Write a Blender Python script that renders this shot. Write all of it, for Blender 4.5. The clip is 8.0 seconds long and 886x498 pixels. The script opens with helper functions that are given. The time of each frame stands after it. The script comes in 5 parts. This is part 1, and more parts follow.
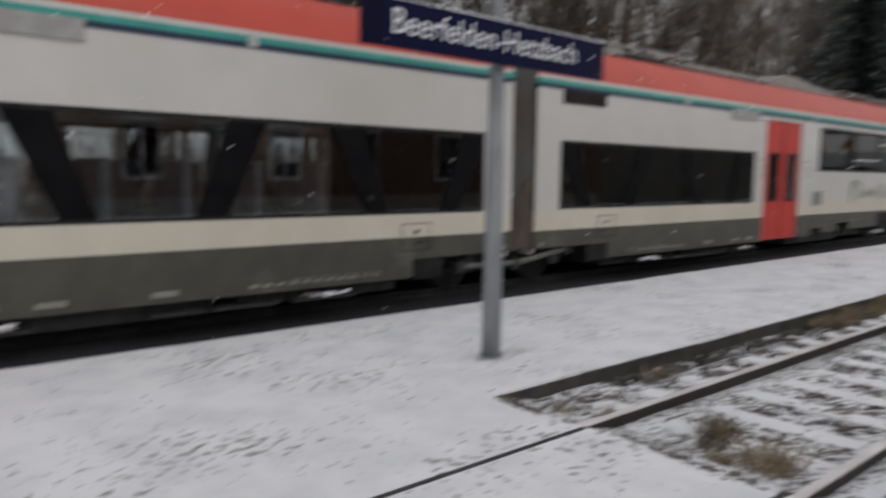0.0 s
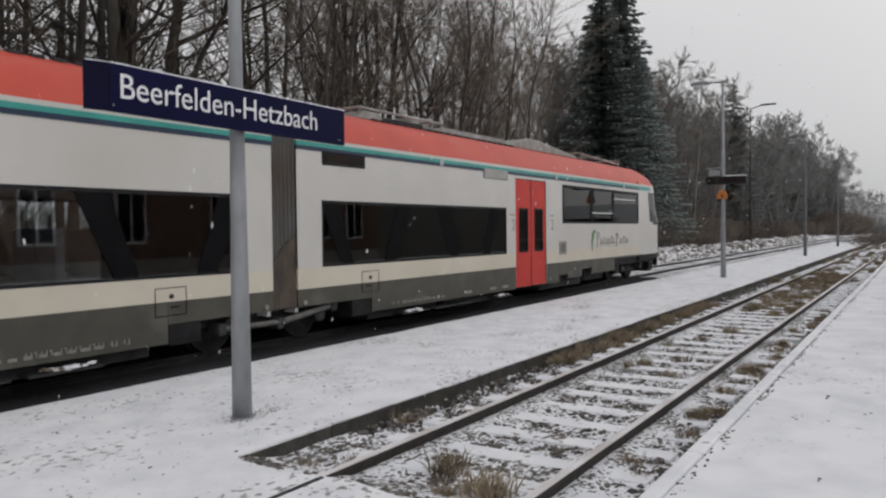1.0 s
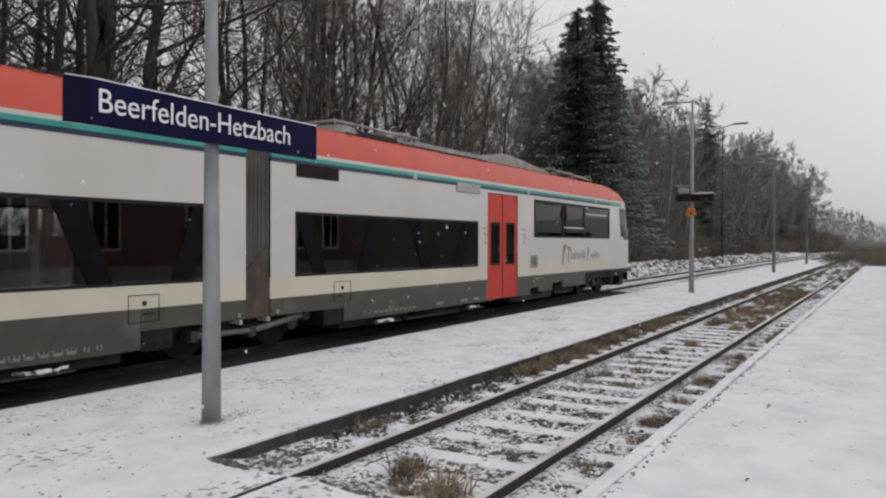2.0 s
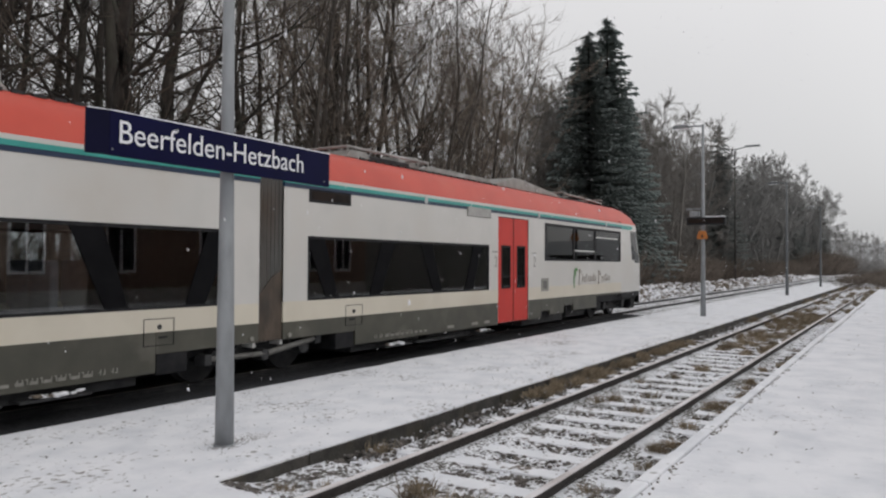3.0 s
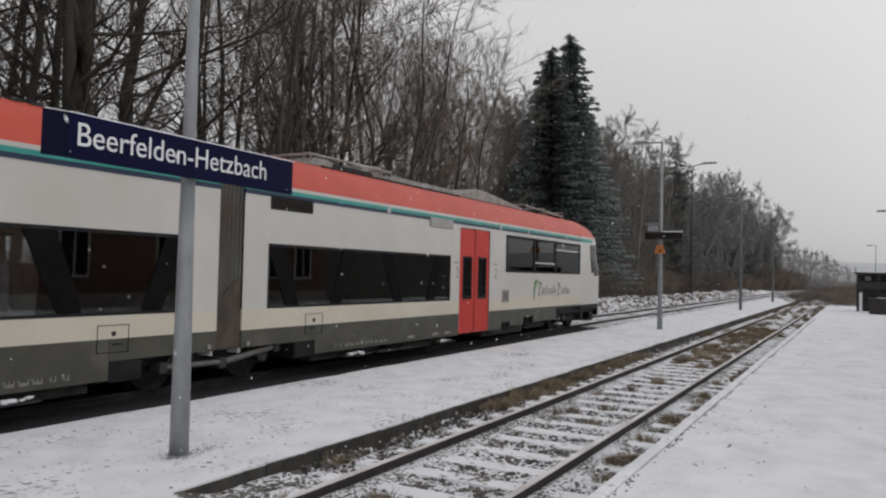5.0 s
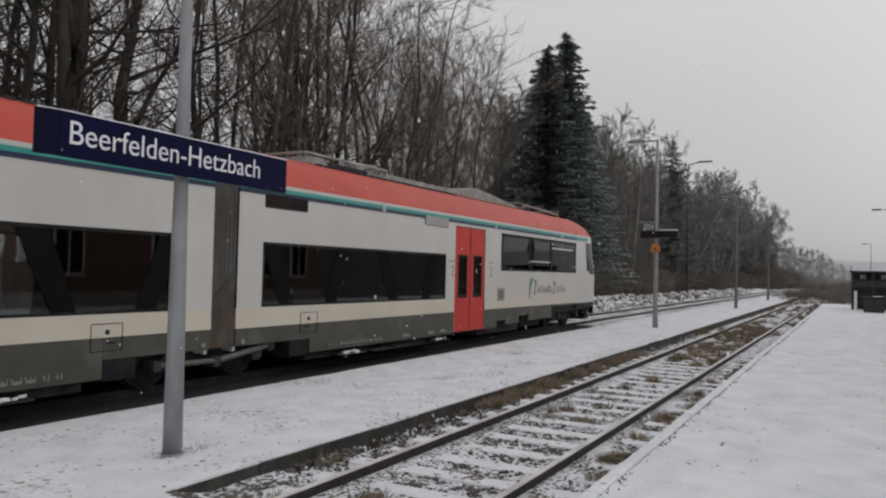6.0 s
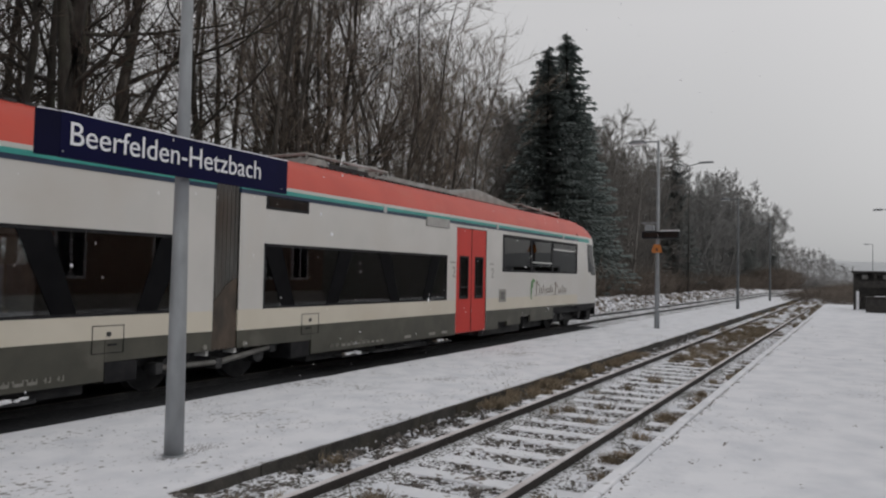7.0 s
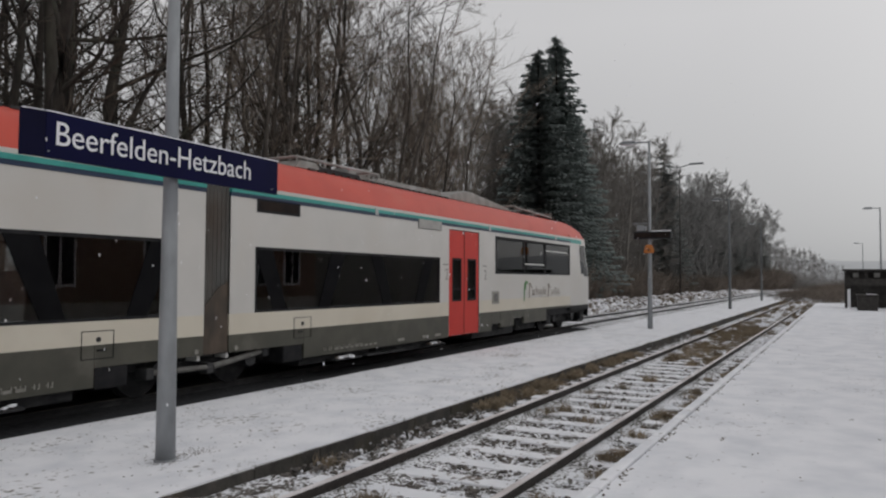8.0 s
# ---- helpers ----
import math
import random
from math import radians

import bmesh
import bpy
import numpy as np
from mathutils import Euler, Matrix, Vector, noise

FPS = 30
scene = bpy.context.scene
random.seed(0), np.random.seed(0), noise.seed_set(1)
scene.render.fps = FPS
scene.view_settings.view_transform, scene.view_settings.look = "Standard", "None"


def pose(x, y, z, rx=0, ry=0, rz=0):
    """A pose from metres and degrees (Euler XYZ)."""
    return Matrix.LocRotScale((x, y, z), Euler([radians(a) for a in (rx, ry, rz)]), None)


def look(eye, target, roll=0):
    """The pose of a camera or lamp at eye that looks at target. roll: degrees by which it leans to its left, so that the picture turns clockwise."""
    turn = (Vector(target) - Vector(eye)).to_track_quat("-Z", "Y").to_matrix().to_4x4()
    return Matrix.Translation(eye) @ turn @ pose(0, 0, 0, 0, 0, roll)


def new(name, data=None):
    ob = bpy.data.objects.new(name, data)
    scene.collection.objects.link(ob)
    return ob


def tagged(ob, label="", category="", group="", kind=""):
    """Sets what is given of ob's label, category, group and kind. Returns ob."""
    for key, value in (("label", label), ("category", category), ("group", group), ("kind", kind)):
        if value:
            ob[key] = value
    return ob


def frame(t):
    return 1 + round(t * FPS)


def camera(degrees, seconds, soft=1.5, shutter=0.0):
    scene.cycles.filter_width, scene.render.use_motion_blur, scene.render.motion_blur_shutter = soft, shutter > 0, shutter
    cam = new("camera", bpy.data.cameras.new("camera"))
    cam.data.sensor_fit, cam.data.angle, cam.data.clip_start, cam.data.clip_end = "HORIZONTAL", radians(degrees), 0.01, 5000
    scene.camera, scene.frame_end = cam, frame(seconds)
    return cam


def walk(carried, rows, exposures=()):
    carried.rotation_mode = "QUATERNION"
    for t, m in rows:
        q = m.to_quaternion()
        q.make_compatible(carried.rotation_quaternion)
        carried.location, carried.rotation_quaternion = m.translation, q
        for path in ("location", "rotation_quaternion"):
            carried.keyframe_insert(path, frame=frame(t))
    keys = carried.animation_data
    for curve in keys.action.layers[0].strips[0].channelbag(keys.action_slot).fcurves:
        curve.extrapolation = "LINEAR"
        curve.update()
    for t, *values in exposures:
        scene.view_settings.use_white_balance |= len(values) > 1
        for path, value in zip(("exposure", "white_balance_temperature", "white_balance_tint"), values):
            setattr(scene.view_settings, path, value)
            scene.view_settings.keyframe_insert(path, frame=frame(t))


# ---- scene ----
cam = camera(61.3, 8.0, soft=2.2, shutter=0.4)
PATH = [
    (0, (-5.012, -2.423, 1.756), (-3.699, -0.929, 1.553), 0.84),
    (0.1, (-4.969, -2.441, 1.743), (-3.550, -1.038, 1.603), 0.1),
    (0.2, (-4.950, -2.497, 1.733), (-3.456, -1.170, 1.646), -0.2),
    (0.3, (-4.924, -2.544, 1.731), (-3.382, -1.271, 1.684), 0.3),
    (0.4, (-4.938, -2.646, 1.746), (-3.362, -1.416, 1.688), 0.4),
    (0.5, (-4.967, -2.741, 1.744), (-3.351, -1.565, 1.651), 2.2),
    (0.7, (-4.897, -2.779, 1.713), (-3.237, -1.668, 1.625), 1.7),
    (0.8, (-4.915, -2.840, 1.721), (-3.243, -1.744, 1.649), 0.8),
    (1, (-4.96, -2.945, 1.781), (-3.278, -1.864, 1.731), -0.7),
    (1.2, (-5.029, -3.027, 1.789), (-3.339, -1.957, 1.762), -1.1),
    (2.3, (-5.213, -3.280, 1.798), (-3.494, -2.258, 1.783), 0.6),
    (2.5, (-5.254, -3.316, 1.823), (-3.542, -2.282, 1.821), 1.0),
    (3, (-5.261, -3.304, 1.847), (-3.564, -2.246, 1.885), 0.3),
    (3.5, (-5.262, -3.255, 1.829), (-3.567, -2.196, 1.884), 0.4),
    (4, (-5.279, -3.284, 1.83), (-3.565, -2.256, 1.891), 1.2),
    (4.5, (-5.282, -3.29, 1.854), (-3.543, -2.306, 1.925), 1.4),
    (6, (-5.263, -3.315, 1.862), (-3.509, -2.355, 1.923), 1.3),
    (6.5, (-5.271, -3.343, 1.856), (-3.518, -2.382, 1.919), 1.4),
    (7, (-5.253, -3.311, 1.846), (-3.501, -2.348, 1.912), 1.1),
    (7.5, (-5.232, -3.301, 1.82), (-3.479, -2.341, 1.891), 0.6),
    (8, (-5.195, -3.272, 1.777), (-3.434, -2.328, 1.857), 0.3),
]
EXPOSURES = [(0, -0.26), (0.3, -0.23), (0.6, -0.14), (1, -0.08), (2.5, 0.0), (4.0, -0.06), (4.7, -0.12), (6, -0.30), (8, -0.37)]
walk(cam, [(t, look(eye, target, roll)) for t, eye, target, roll in PATH], EXPOSURES)

# ---- world and light ----
world = bpy.data.worlds.new("overcast_sky")
scene.world = world
world.use_nodes = True
wn, wl = world.node_tree.nodes, world.node_tree.links
wn.clear()
w_out = wn.new("ShaderNodeOutputWorld")
w_bg = wn.new("ShaderNodeBackground")
w_sky = wn.new("ShaderNodeTexSky")
w_sky.sky_type, w_sky.sun_disc = "NISHITA", False
w_sky.sun_elevation, w_sky.sun_rotation = radians(22), radians(120)
w_sky.air_density, w_sky.dust_density = 1.0, 4.0
w_hsv = wn.new("ShaderNodeHueSaturation")
w_hsv.inputs["Saturation"].default_value = 0.12
w_scale = wn.new("ShaderNodeVectorMath")
w_scale.operation = "SCALE"
w_scale.inputs[3].default_value = 0.10
# cloud deck: three times brighter overhead than at the skyline
w_geo = wn.new("ShaderNodeTexCoord")
w_sep = wn.new("ShaderNodeSeparateXYZ")
w_ramp = wn.new("ShaderNodeValToRGB")
w_ramp.color_ramp.elements[0].position, w_ramp.color_ramp.elements[0].color = 0.0, (0.495, 0.503, 0.515, 1)
w_ramp.color_ramp.elements[1].position, w_ramp.color_ramp.elements[1].color = 1.0, (0.78, 0.79, 0.81, 1)
mid_stop = w_ramp.color_ramp.elements.new(0.32)
mid_stop.color = (0.79, 0.785, 0.80, 1)
w_noise = wn.new("ShaderNodeTexNoise")
w_noise.inputs["Scale"].default_value, w_noise.inputs["Detail"].default_value = 1.6, 3.0
w_nr = wn.new("ShaderNodeMapRange")
w_nr.inputs["To Min"].default_value, w_nr.inputs["To Max"].default_value = 0.90, 1.08
w_mul = wn.new("ShaderNodeVectorMath")
w_mul.operation = "SCALE"
w_mix = wn.new("ShaderNodeMixRGB")
w_mix.inputs["Fac"].default_value = 0.88
wl.new(w_sky.outputs["Color"], w_hsv.inputs["Color"])
wl.new(w_hsv.outputs["Color"], w_scale.inputs[0])
wl.new(w_geo.outputs["Generated"], w_sep.inputs[0])
wl.new(w_sep.outputs["Z"], w_ramp.inputs["Fac"])
wl.new(w_geo.outputs["Generated"], w_noise.inputs["Vector"])
wl.new(w_noise.outputs["Fac"], w_nr.inputs["Value"])
wl.new(w_ramp.outputs["Color"], w_mul.inputs[0])
wl.new(w_nr.outputs["Result"], w_mul.inputs[3])
wl.new(w_scale.outputs["Vector"], w_mix.inputs["Color1"])
wl.new(w_mul.outputs["Vector"], w_mix.inputs["Color2"])
wl.new(w_mix.outputs["Color"], w_bg.inputs["Color"])
w_bg.inputs["Strength"].default_value = 1.0
wl.new(w_bg.outputs["Background"], w_out.inputs["Surface"])

sun_data = bpy.data.lights.new("sun", "SUN")
sun_data.energy, sun_data.angle, sun_data.color = 0.5, radians(40), (1.0, 0.975, 0.95)
sun_ob = new("sun", sun_data)
sun_ob.matrix_world = look((0, -20, 14), (0, 0, 0))


# ---- materials ----
def material(name, c1, c2=None, rough=0.6, scale=4.0, metal=0.0, bump=0.0, bump_scale=None, spread=(0.35, 0.65), third=None, third_scale=0.6, third_at=(0.55, 0.75), stretch=(1, 1, 1), coat=0.0, random_tone=0.0):
    """Two tones mixed by fine noise, a third by coarse noise, and a bump of its own scale."""
    m = bpy.data.materials.new(name)
    m.use_nodes = True
    n, l = m.node_tree.nodes, m.node_tree.links
    b = n["Principled BSDF"]
    b.inputs["Roughness"].default_value, b.inputs["Metallic"].default_value = rough, metal
    b.inputs["Coat Weight"].default_value = coat
    co = n.new("ShaderNodeNewGeometry")
    mp = n.new("ShaderNodeMapping")
    mp.inputs["Scale"].default_value = stretch
    l.new(co.outputs["Position"], mp.inputs["Vector"])
    c2 = c2 or tuple(min(1, v * 1.15) for v in c1)

    def noise_ramp(sc, lo, hi, detail=5.0):
        t = n.new("ShaderNodeTexNoise")
        t.inputs["Scale"].default_value, t.inputs["Detail"].default_value = sc, detail
        l.new(mp.outputs["Vector"], t.inputs["Vector"])
        r = n.new("ShaderNodeMapRange")
        r.inputs["From Min"].default_value, r.inputs["From Max"].default_value = lo, hi
        l.new(t.outputs["Fac"], r.inputs["Value"])
        return r.outputs["Result"]

    mix = n.new("ShaderNodeMixRGB")
    mix.inputs["Color1"].default_value, mix.inputs["Color2"].default_value = (*c1, 1), (*c2, 1)
    l.new(noise_ramp(scale, *spread), mix.inputs["Fac"])
    out = mix.outputs["Color"]
    if third:
        mix2 = n.new("ShaderNodeMixRGB")
        mix2.inputs["Color2"].default_value = (*third, 1)
        l.new(out, mix2.inputs["Color1"])
        l.new(noise_ramp(third_scale, *third_at), mix2.inputs["Fac"])
        out = mix2.outputs["Color"]
    if random_tone:
        info = n.new("ShaderNodeObjectInfo")
        mr = n.new("ShaderNodeMapRange")
        mr.inputs["To Min"].default_value, mr.inputs["To Max"].default_value = 1 - random_tone, 1 + random_tone
        l.new(info.outputs["Random"], mr.inputs["Value"])
        vm = n.new("ShaderNodeVectorMath")
        vm.operation = "SCALE"
        l.new(out, vm.inputs[0])
        l.new(mr.outputs["Result"], vm.inputs[3])
        out = vm.outputs["Vector"]
    l.new(out, b.inputs["Base Color"])
    if bump:
        bn = n.new("ShaderNodeBump")
        bn.inputs["Strength"].default_value, bn.inputs["Distance"].default_value = min(1, bump), 0.02
        l.new(noise_ramp(bump_scale or scale * 3, 0.0, 1.0, 6.0), bn.inputs["Height"])
        l.new(bn.outputs["Normal"], b.inputs["Normal"])
    return m


def speckled_snow(name, under, amount, speck_scale=9.0, patch_scale=0.7):
    """Thin snow with what lies under it showing in specks, more of them in loose patches."""
    m = material(name, (0.70, 0.71, 0.75), (0.84, 0.84, 0.87), 0.75, 2.2, bump=0.4, bump_scale=14, spread=(0.3, 0.6))
    n, l = m.node_tree.nodes, m.node_tree.links
    b = n["Principled BSDF"]
    old = b.inputs["Base Color"].links[0].from_socket
    co = n.new("ShaderNodeNewGeometry")
    mp = n.new("ShaderNodeMapping")
    mp.inputs["Scale"].default_value = (0.85, 1.0, 1.0)
    l.new(co.outputs["Position"], mp.inputs["Vector"])
    fine, coarse = n.new("ShaderNodeTexNoise"), n.new("ShaderNodeTexNoise")
    fine.inputs["Scale"].default_value, fine.inputs["Detail"].default_value = speck_scale, 9.0
    coarse.inputs["Scale"].default_value, coarse.inputs["Detail"].default_value = patch_scale, 3.0
    l.new(mp.outputs["Vector"], fine.inputs["Vector"])
    l.new(mp.outputs["Vector"], coarse.inputs["Vector"])
    add = n.new("ShaderNodeMath")
    add.operation = "MULTIPLY_ADD"
    add.inputs[1].default_value = 0.6
    l.new(coarse.outputs["Fac"], add.inputs[0])
    l.new(fine.outputs["Fac"], add.inputs[2])
    r = n.new("ShaderNodeMapRange")
    r.inputs["From Min"].default_value, r.inputs["From Max"].default_value = 1.055 - amount, 1.135 - amount
    l.new(add.outputs[0], r.inputs["Value"])
    mix = n.new("ShaderNodeMixRGB")
    mix.inputs["Color2"].default_value = (*under, 1)
    l.new(r.outputs["Result"], mix.inputs["Fac"])
    l.new(old, mix.inputs["Color1"])
    l.new(mix.outputs["Color"], b.inputs["Base Color"])
    return m


def pane_glass(name, tint, ior=1.5, rough=0.015):
    """Tinted pane: clear with a tint, and gloss by Fresnel."""
    m = bpy.data.materials.new(name)
    m.use_nodes = True
    n, l = m.node_tree.nodes, m.node_tree.links
    n.clear()
    o, mix = n.new("ShaderNodeOutputMaterial"), n.new("ShaderNodeMixShader")
    tr, gl, fr = n.new("ShaderNodeBsdfTransparent"), n.new("ShaderNodeBsdfGlossy"), n.new("ShaderNodeFresnel")
    tr.inputs["Color"].default_value = (*tint, 1)
    gl.inputs["Roughness"].default_value = rough
    fr.inputs["IOR"].default_value = ior
    l.new(fr.outputs[0], mix.inputs[0])
    l.new(tr.outputs[0], mix.inputs[1])
    l.new(gl.outputs[0], mix.inputs[2])
    l.new(mix.outputs[0], o.inputs["Surface"])
    return m


SNOW = material("snow", (0.80, 0.81, 0.85), (0.88, 0.88, 0.91), 0.7, 3.0, bump=0.5, bump_scale=9)
PLATFORM_SNOW = speckled_snow("platform_snow", (0.25, 0.235, 0.225), 0.134, 15.0, 0.9)
FIELD_SNOW = speckled_snow("field_snow", (0.15, 0.11, 0.07), 0.20, 4.0, 0.25)
NEAR_SNOW = speckled_snow("near_platform_snow", (0.46, 0.45, 0.46), 0.075, 14.0, 0.5)
BED_SNOW = speckled_snow("ballast_snow", (0.085, 0.078, 0.065), 0.265, 27.0, 1.3)
# near-black: the shade under the train is put into the ballast colour
BED_SHADED = material("shaded_ballast", (0.018, 0.019, 0.022), (0.036, 0.037, 0.041), 0.95, 14, bump=1.0, bump_scale=24)
STONE = material("ballast_stone", (0.06, 0.055, 0.05), (0.17, 0.15, 0.135), 0.9, 9, bump=0.4, third=(0.75, 0.76, 0.8), third_scale=6.0, third_at=(0.56, 0.62))
KERB = material("kerb_concrete", (0.032, 0.030, 0.027), (0.062, 0.057, 0.05), 0.9, 5, bump=0.6, bump_scale=30, third=(0.07, 0.058, 0.035), third_scale=1.5, random_tone=0.2)
KERB_SNOW = speckled_snow("kerb_snow", (0.35, 0.34, 0.33), 0.06, 9.0, 0.8)
SLEEPER = speckled_snow("snowy_sleeper", (0.16, 0.13, 0.11), 0.14, 12.0, 1.4)
HEAP = speckled_snow("snowy_rubble", (0.16, 0.13, 0.10), 0.29, 5.0, 1.0)
RUST = material("rail_rust", (0.020, 0.017, 0.015), (0.038, 0.031, 0.027), 0.8, 12, bump=0.3, bump_scale=40)
RAIL_TOP = material("rail_head_snow", (0.56, 0.51, 0.50), (0.78, 0.75, 0.76), 0.6, 5, stretch=(0.35, 1, 1), third=(0.42, 0.37, 0.35), third_scale=0.9, third_at=(0.58, 0.8))
RAIL_BARE = material("worn_rail_head", (0.06, 0.05, 0.045), (0.11, 0.10, 0.09), 0.5, 9, metal=0.4)
BARK = material("bark", (0.020, 0.017, 0.014), (0.048, 0.041, 0.034), 0.95, 6, bump=0.8, bump_scale=22, stretch=(1, 1, 0.3), third=(0.06, 0.065, 0.045), third_scale=1.2, random_tone=0.3)
BARK_GREY = material("grey_bark", (0.055, 0.047, 0.04), (0.105, 0.092, 0.08), 0.95, 6, bump=0.6, bump_scale=22, stretch=(1, 1, 0.3), random_tone=0.3)
TWIG = material("twigs", (0.045, 0.035, 0.027), (0.085, 0.067, 0.052), 0.9, 3, random_tone=0.35)
TWIG_BROWN = material("brown_twigs", (0.135, 0.108, 0.085), (0.215, 0.178, 0.145), 0.9, 3, random_tone=0.3)
# distance haze is painted into these paler twig and needle colours
TWIG_MID = material("grey_haze_twigs", (0.16, 0.148, 0.134), (0.205, 0.19, 0.173), 0.95, 2, random_tone=0.15)
TWIG_HAZY = material("mid_haze_twigs", (0.185, 0.182, 0.175), (0.235, 0.23, 0.222), 0.95, 2, random_tone=0.12)
TWIG_FAR = material("far_haze_twigs", (0.24, 0.235, 0.23), (0.32, 0.31, 0.30), 0.95, 2, random_tone=0.25)
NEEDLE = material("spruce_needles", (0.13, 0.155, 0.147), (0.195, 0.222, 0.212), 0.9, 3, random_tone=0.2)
NEEDLE_FAR = material("far_haze_needles", (0.13, 0.142, 0.135), (0.18, 0.192, 0.183), 0.95, 2, random_tone=0.2)
SHRUB = material("bare_shrub", (0.12, 0.098, 0.081), (0.19, 0.158, 0.132), 0.95, 3, random_tone=0.3)
DRY = material("dry_grass", (0.19, 0.148, 0.10), (0.33, 0.265, 0.185), 0.9, 8, random_tone=0.3)
WHITE = material("white_train_paint", (0.565, 0.55, 0.52), (0.61, 0.59, 0.56), 0.35, 1.6, coat=0.2, third=(0.53, 0.50, 0.455), third_scale=0.8, third_at=(0.5, 0.8))
CREAM = material("cream_wall_tone", (0.60, 0.55, 0.455), (0.65, 0.60, 0.50), 0.35, 1.6, coat=0.2, third=(0.55, 0.49, 0.39), third_scale=0.8, third_at=(0.5, 0.8))
GREY = material("grey_skirt_paint", (0.054, 0.053, 0.041), (0.078, 0.075, 0.058), 0.5, 2.2, third=(0.14, 0.13, 0.11), third_scale=1.3, third_at=(0.58, 0.8), bump=0.05)
RED = material("red_roof_paint", (0.50, 0.052, 0.029), (0.56, 0.064, 0.036), 0.45, 1.2, third=(0.53, 0.082, 0.05), third_scale=0.7)
DOOR_RED = material("red_door_paint", (0.50, 0.020, 0.012), (0.56, 0.028, 0.016), 0.5, 1.5)
TEAL = material("teal_stripe_paint", (0.035, 0.27, 0.235), (0.05, 0.33, 0.29), 0.4, 2.0)
NAVY = material("dark_stripe_paint", (0.012, 0.025, 0.06), (0.018, 0.035, 0.075), 0.4, 2.0)
BLACK = material("black_rubber", (0.015, 0.015, 0.017), (0.026, 0.026, 0.027), 0.6, 6)
UNDER = material("grimy_underframe", (0.018, 0.019, 0.021), (0.042, 0.042, 0.043), 0.8, 5, bump=0.4, bump_scale=20)
BELLOWS = material("gangway_rubber", (0.06, 0.06, 0.056), (0.095, 0.092, 0.085), 0.45, 4, third=(0.05, 0.034, 0.023), third_scale=0.9, third_at=(0.42, 0.6), stretch=(1, 1, 0.5))
STAIN_BROWN = material("rust_brown_stain", (0.045, 0.032, 0.022), (0.085, 0.062, 0.044), 0.6, 5, bump=0.3, bump_scale=12, third=(0.02, 0.018, 0.016), third_scale=2.0, third_at=(0.5, 0.7), stretch=(1, 1, 0.5))
ROOFGREY = material("roof_fairing_grey", (0.22, 0.215, 0.20), (0.32, 0.31, 0.29), 0.6, 3, third=(0.5, 0.5, 0.5), third_scale=1.1)
DULL = material("dull_grey_steel", (0.10, 0.098, 0.09), (0.16, 0.155, 0.145), 0.6, 6)
# darker steel for far masts: mist's low contrast put into the colour
STEEL_DISTANT = material("distant_dark_steel", (0.105, 0.112, 0.118), (0.15, 0.158, 0.165), 0.7, 5)
STEEL = material("galvanised_steel", (0.238, 0.25, 0.26), (0.318, 0.332, 0.344), 0.55, 7, metal=0.25, third=(0.20, 0.21, 0.225), third_scale=1.3, stretch=(1, 1, 0.4))
SIGN_BLUE = material("sign_blue_enamel", (0.003, 0.0035, 0.028), (0.004, 0.0045, 0.036), 0.5, 2.5)
SIGN_DARK = material("sign_end_blue", (0.0022, 0.0025, 0.017), (0.003, 0.0032, 0.022), 0.5, 3)
for enamel in (SIGN_BLUE, SIGN_DARK):
    enamel.node_tree.nodes["Principled BSDF"].inputs["Specular IOR Level"].default_value = 0.1
LETTER = material("white_lettering", (0.74, 0.74, 0.76), (0.8, 0.8, 0.82), 0.5, 6)
ORANGE = material("orange_sign", (0.46, 0.15, 0.03), (0.54, 0.19, 0.04), 0.6, 5)
SEAT = material("seat_cloth", (0.13, 0.14, 0.17), (0.18, 0.19, 0.22), 0.9, 12)
LINER = material("train_interior_grey", (0.52, 0.52, 0.50), (0.58, 0.58, 0.56), 0.7, 3)
PILLAR = material("dark_window_pillar", (0.007, 0.007, 0.008), (0.010, 0.010, 0.011), 0.7, 3)
PILLAR.node_tree.nodes["Principled BSDF"].inputs["Specular IOR Level"].default_value = 0.03
SILVER = material("silver_trim", (0.42, 0.43, 0.42), (0.5, 0.5, 0.5), 0.4, 5, metal=0.3)
VENT = material("vent_grey", (0.30, 0.29, 0.275), (0.38, 0.37, 0.35), 0.55, 5)
SCRIPT = material("brown_grey_script", (0.20, 0.17, 0.14), (0.26, 0.22, 0.18), 0.5, 4)
GREEN = material("green_emblem", (0.06, 0.20, 0.05), (0.10, 0.26, 0.08), 0.5, 4)
FADED = material("faded_lettering", (0.24, 0.23, 0.205), (0.30, 0.29, 0.26), 0.6, 9)
DISPLAY = material("dark_display", (0.014, 0.011, 0.010), (0.03, 0.02, 0.016), 0.25, 3)
BRICK_WALL = material("brick_wall", (0.20, 0.135, 0.105), (0.27, 0.18, 0.14), 0.85, 5, bump=0.4, third=(0.17, 0.10, 0.075), third_scale=0.7)
PLASTER = material("pale_plaster", (0.42, 0.40, 0.37), (0.5, 0.48, 0.44), 0.8, 2)
GREY_RENDER = material("grey_render", (0.20, 0.195, 0.18), (0.28, 0.27, 0.25), 0.85, 1.2, third=(0.15, 0.145, 0.13), third_scale=0.4)
ROOF_TILE = material("snowy_roof", (0.6, 0.6, 0.63), (0.75, 0.75, 0.78), 0.8, 2, third=(0.2, 0.1, 0.07), third_scale=1.0)
FLAKE = bpy.data.materials.new("snowflake")
FLAKE.use_nodes = True
f_n, f_l = FLAKE.node_tree.nodes, FLAKE.node_tree.links
f_t, f_m = f_n.new("ShaderNodeBsdfTranslucent"), f_n.new("ShaderNodeMixShader")
f_t.inputs["Color"].default_value = (0.95, 0.95, 0.97, 1)
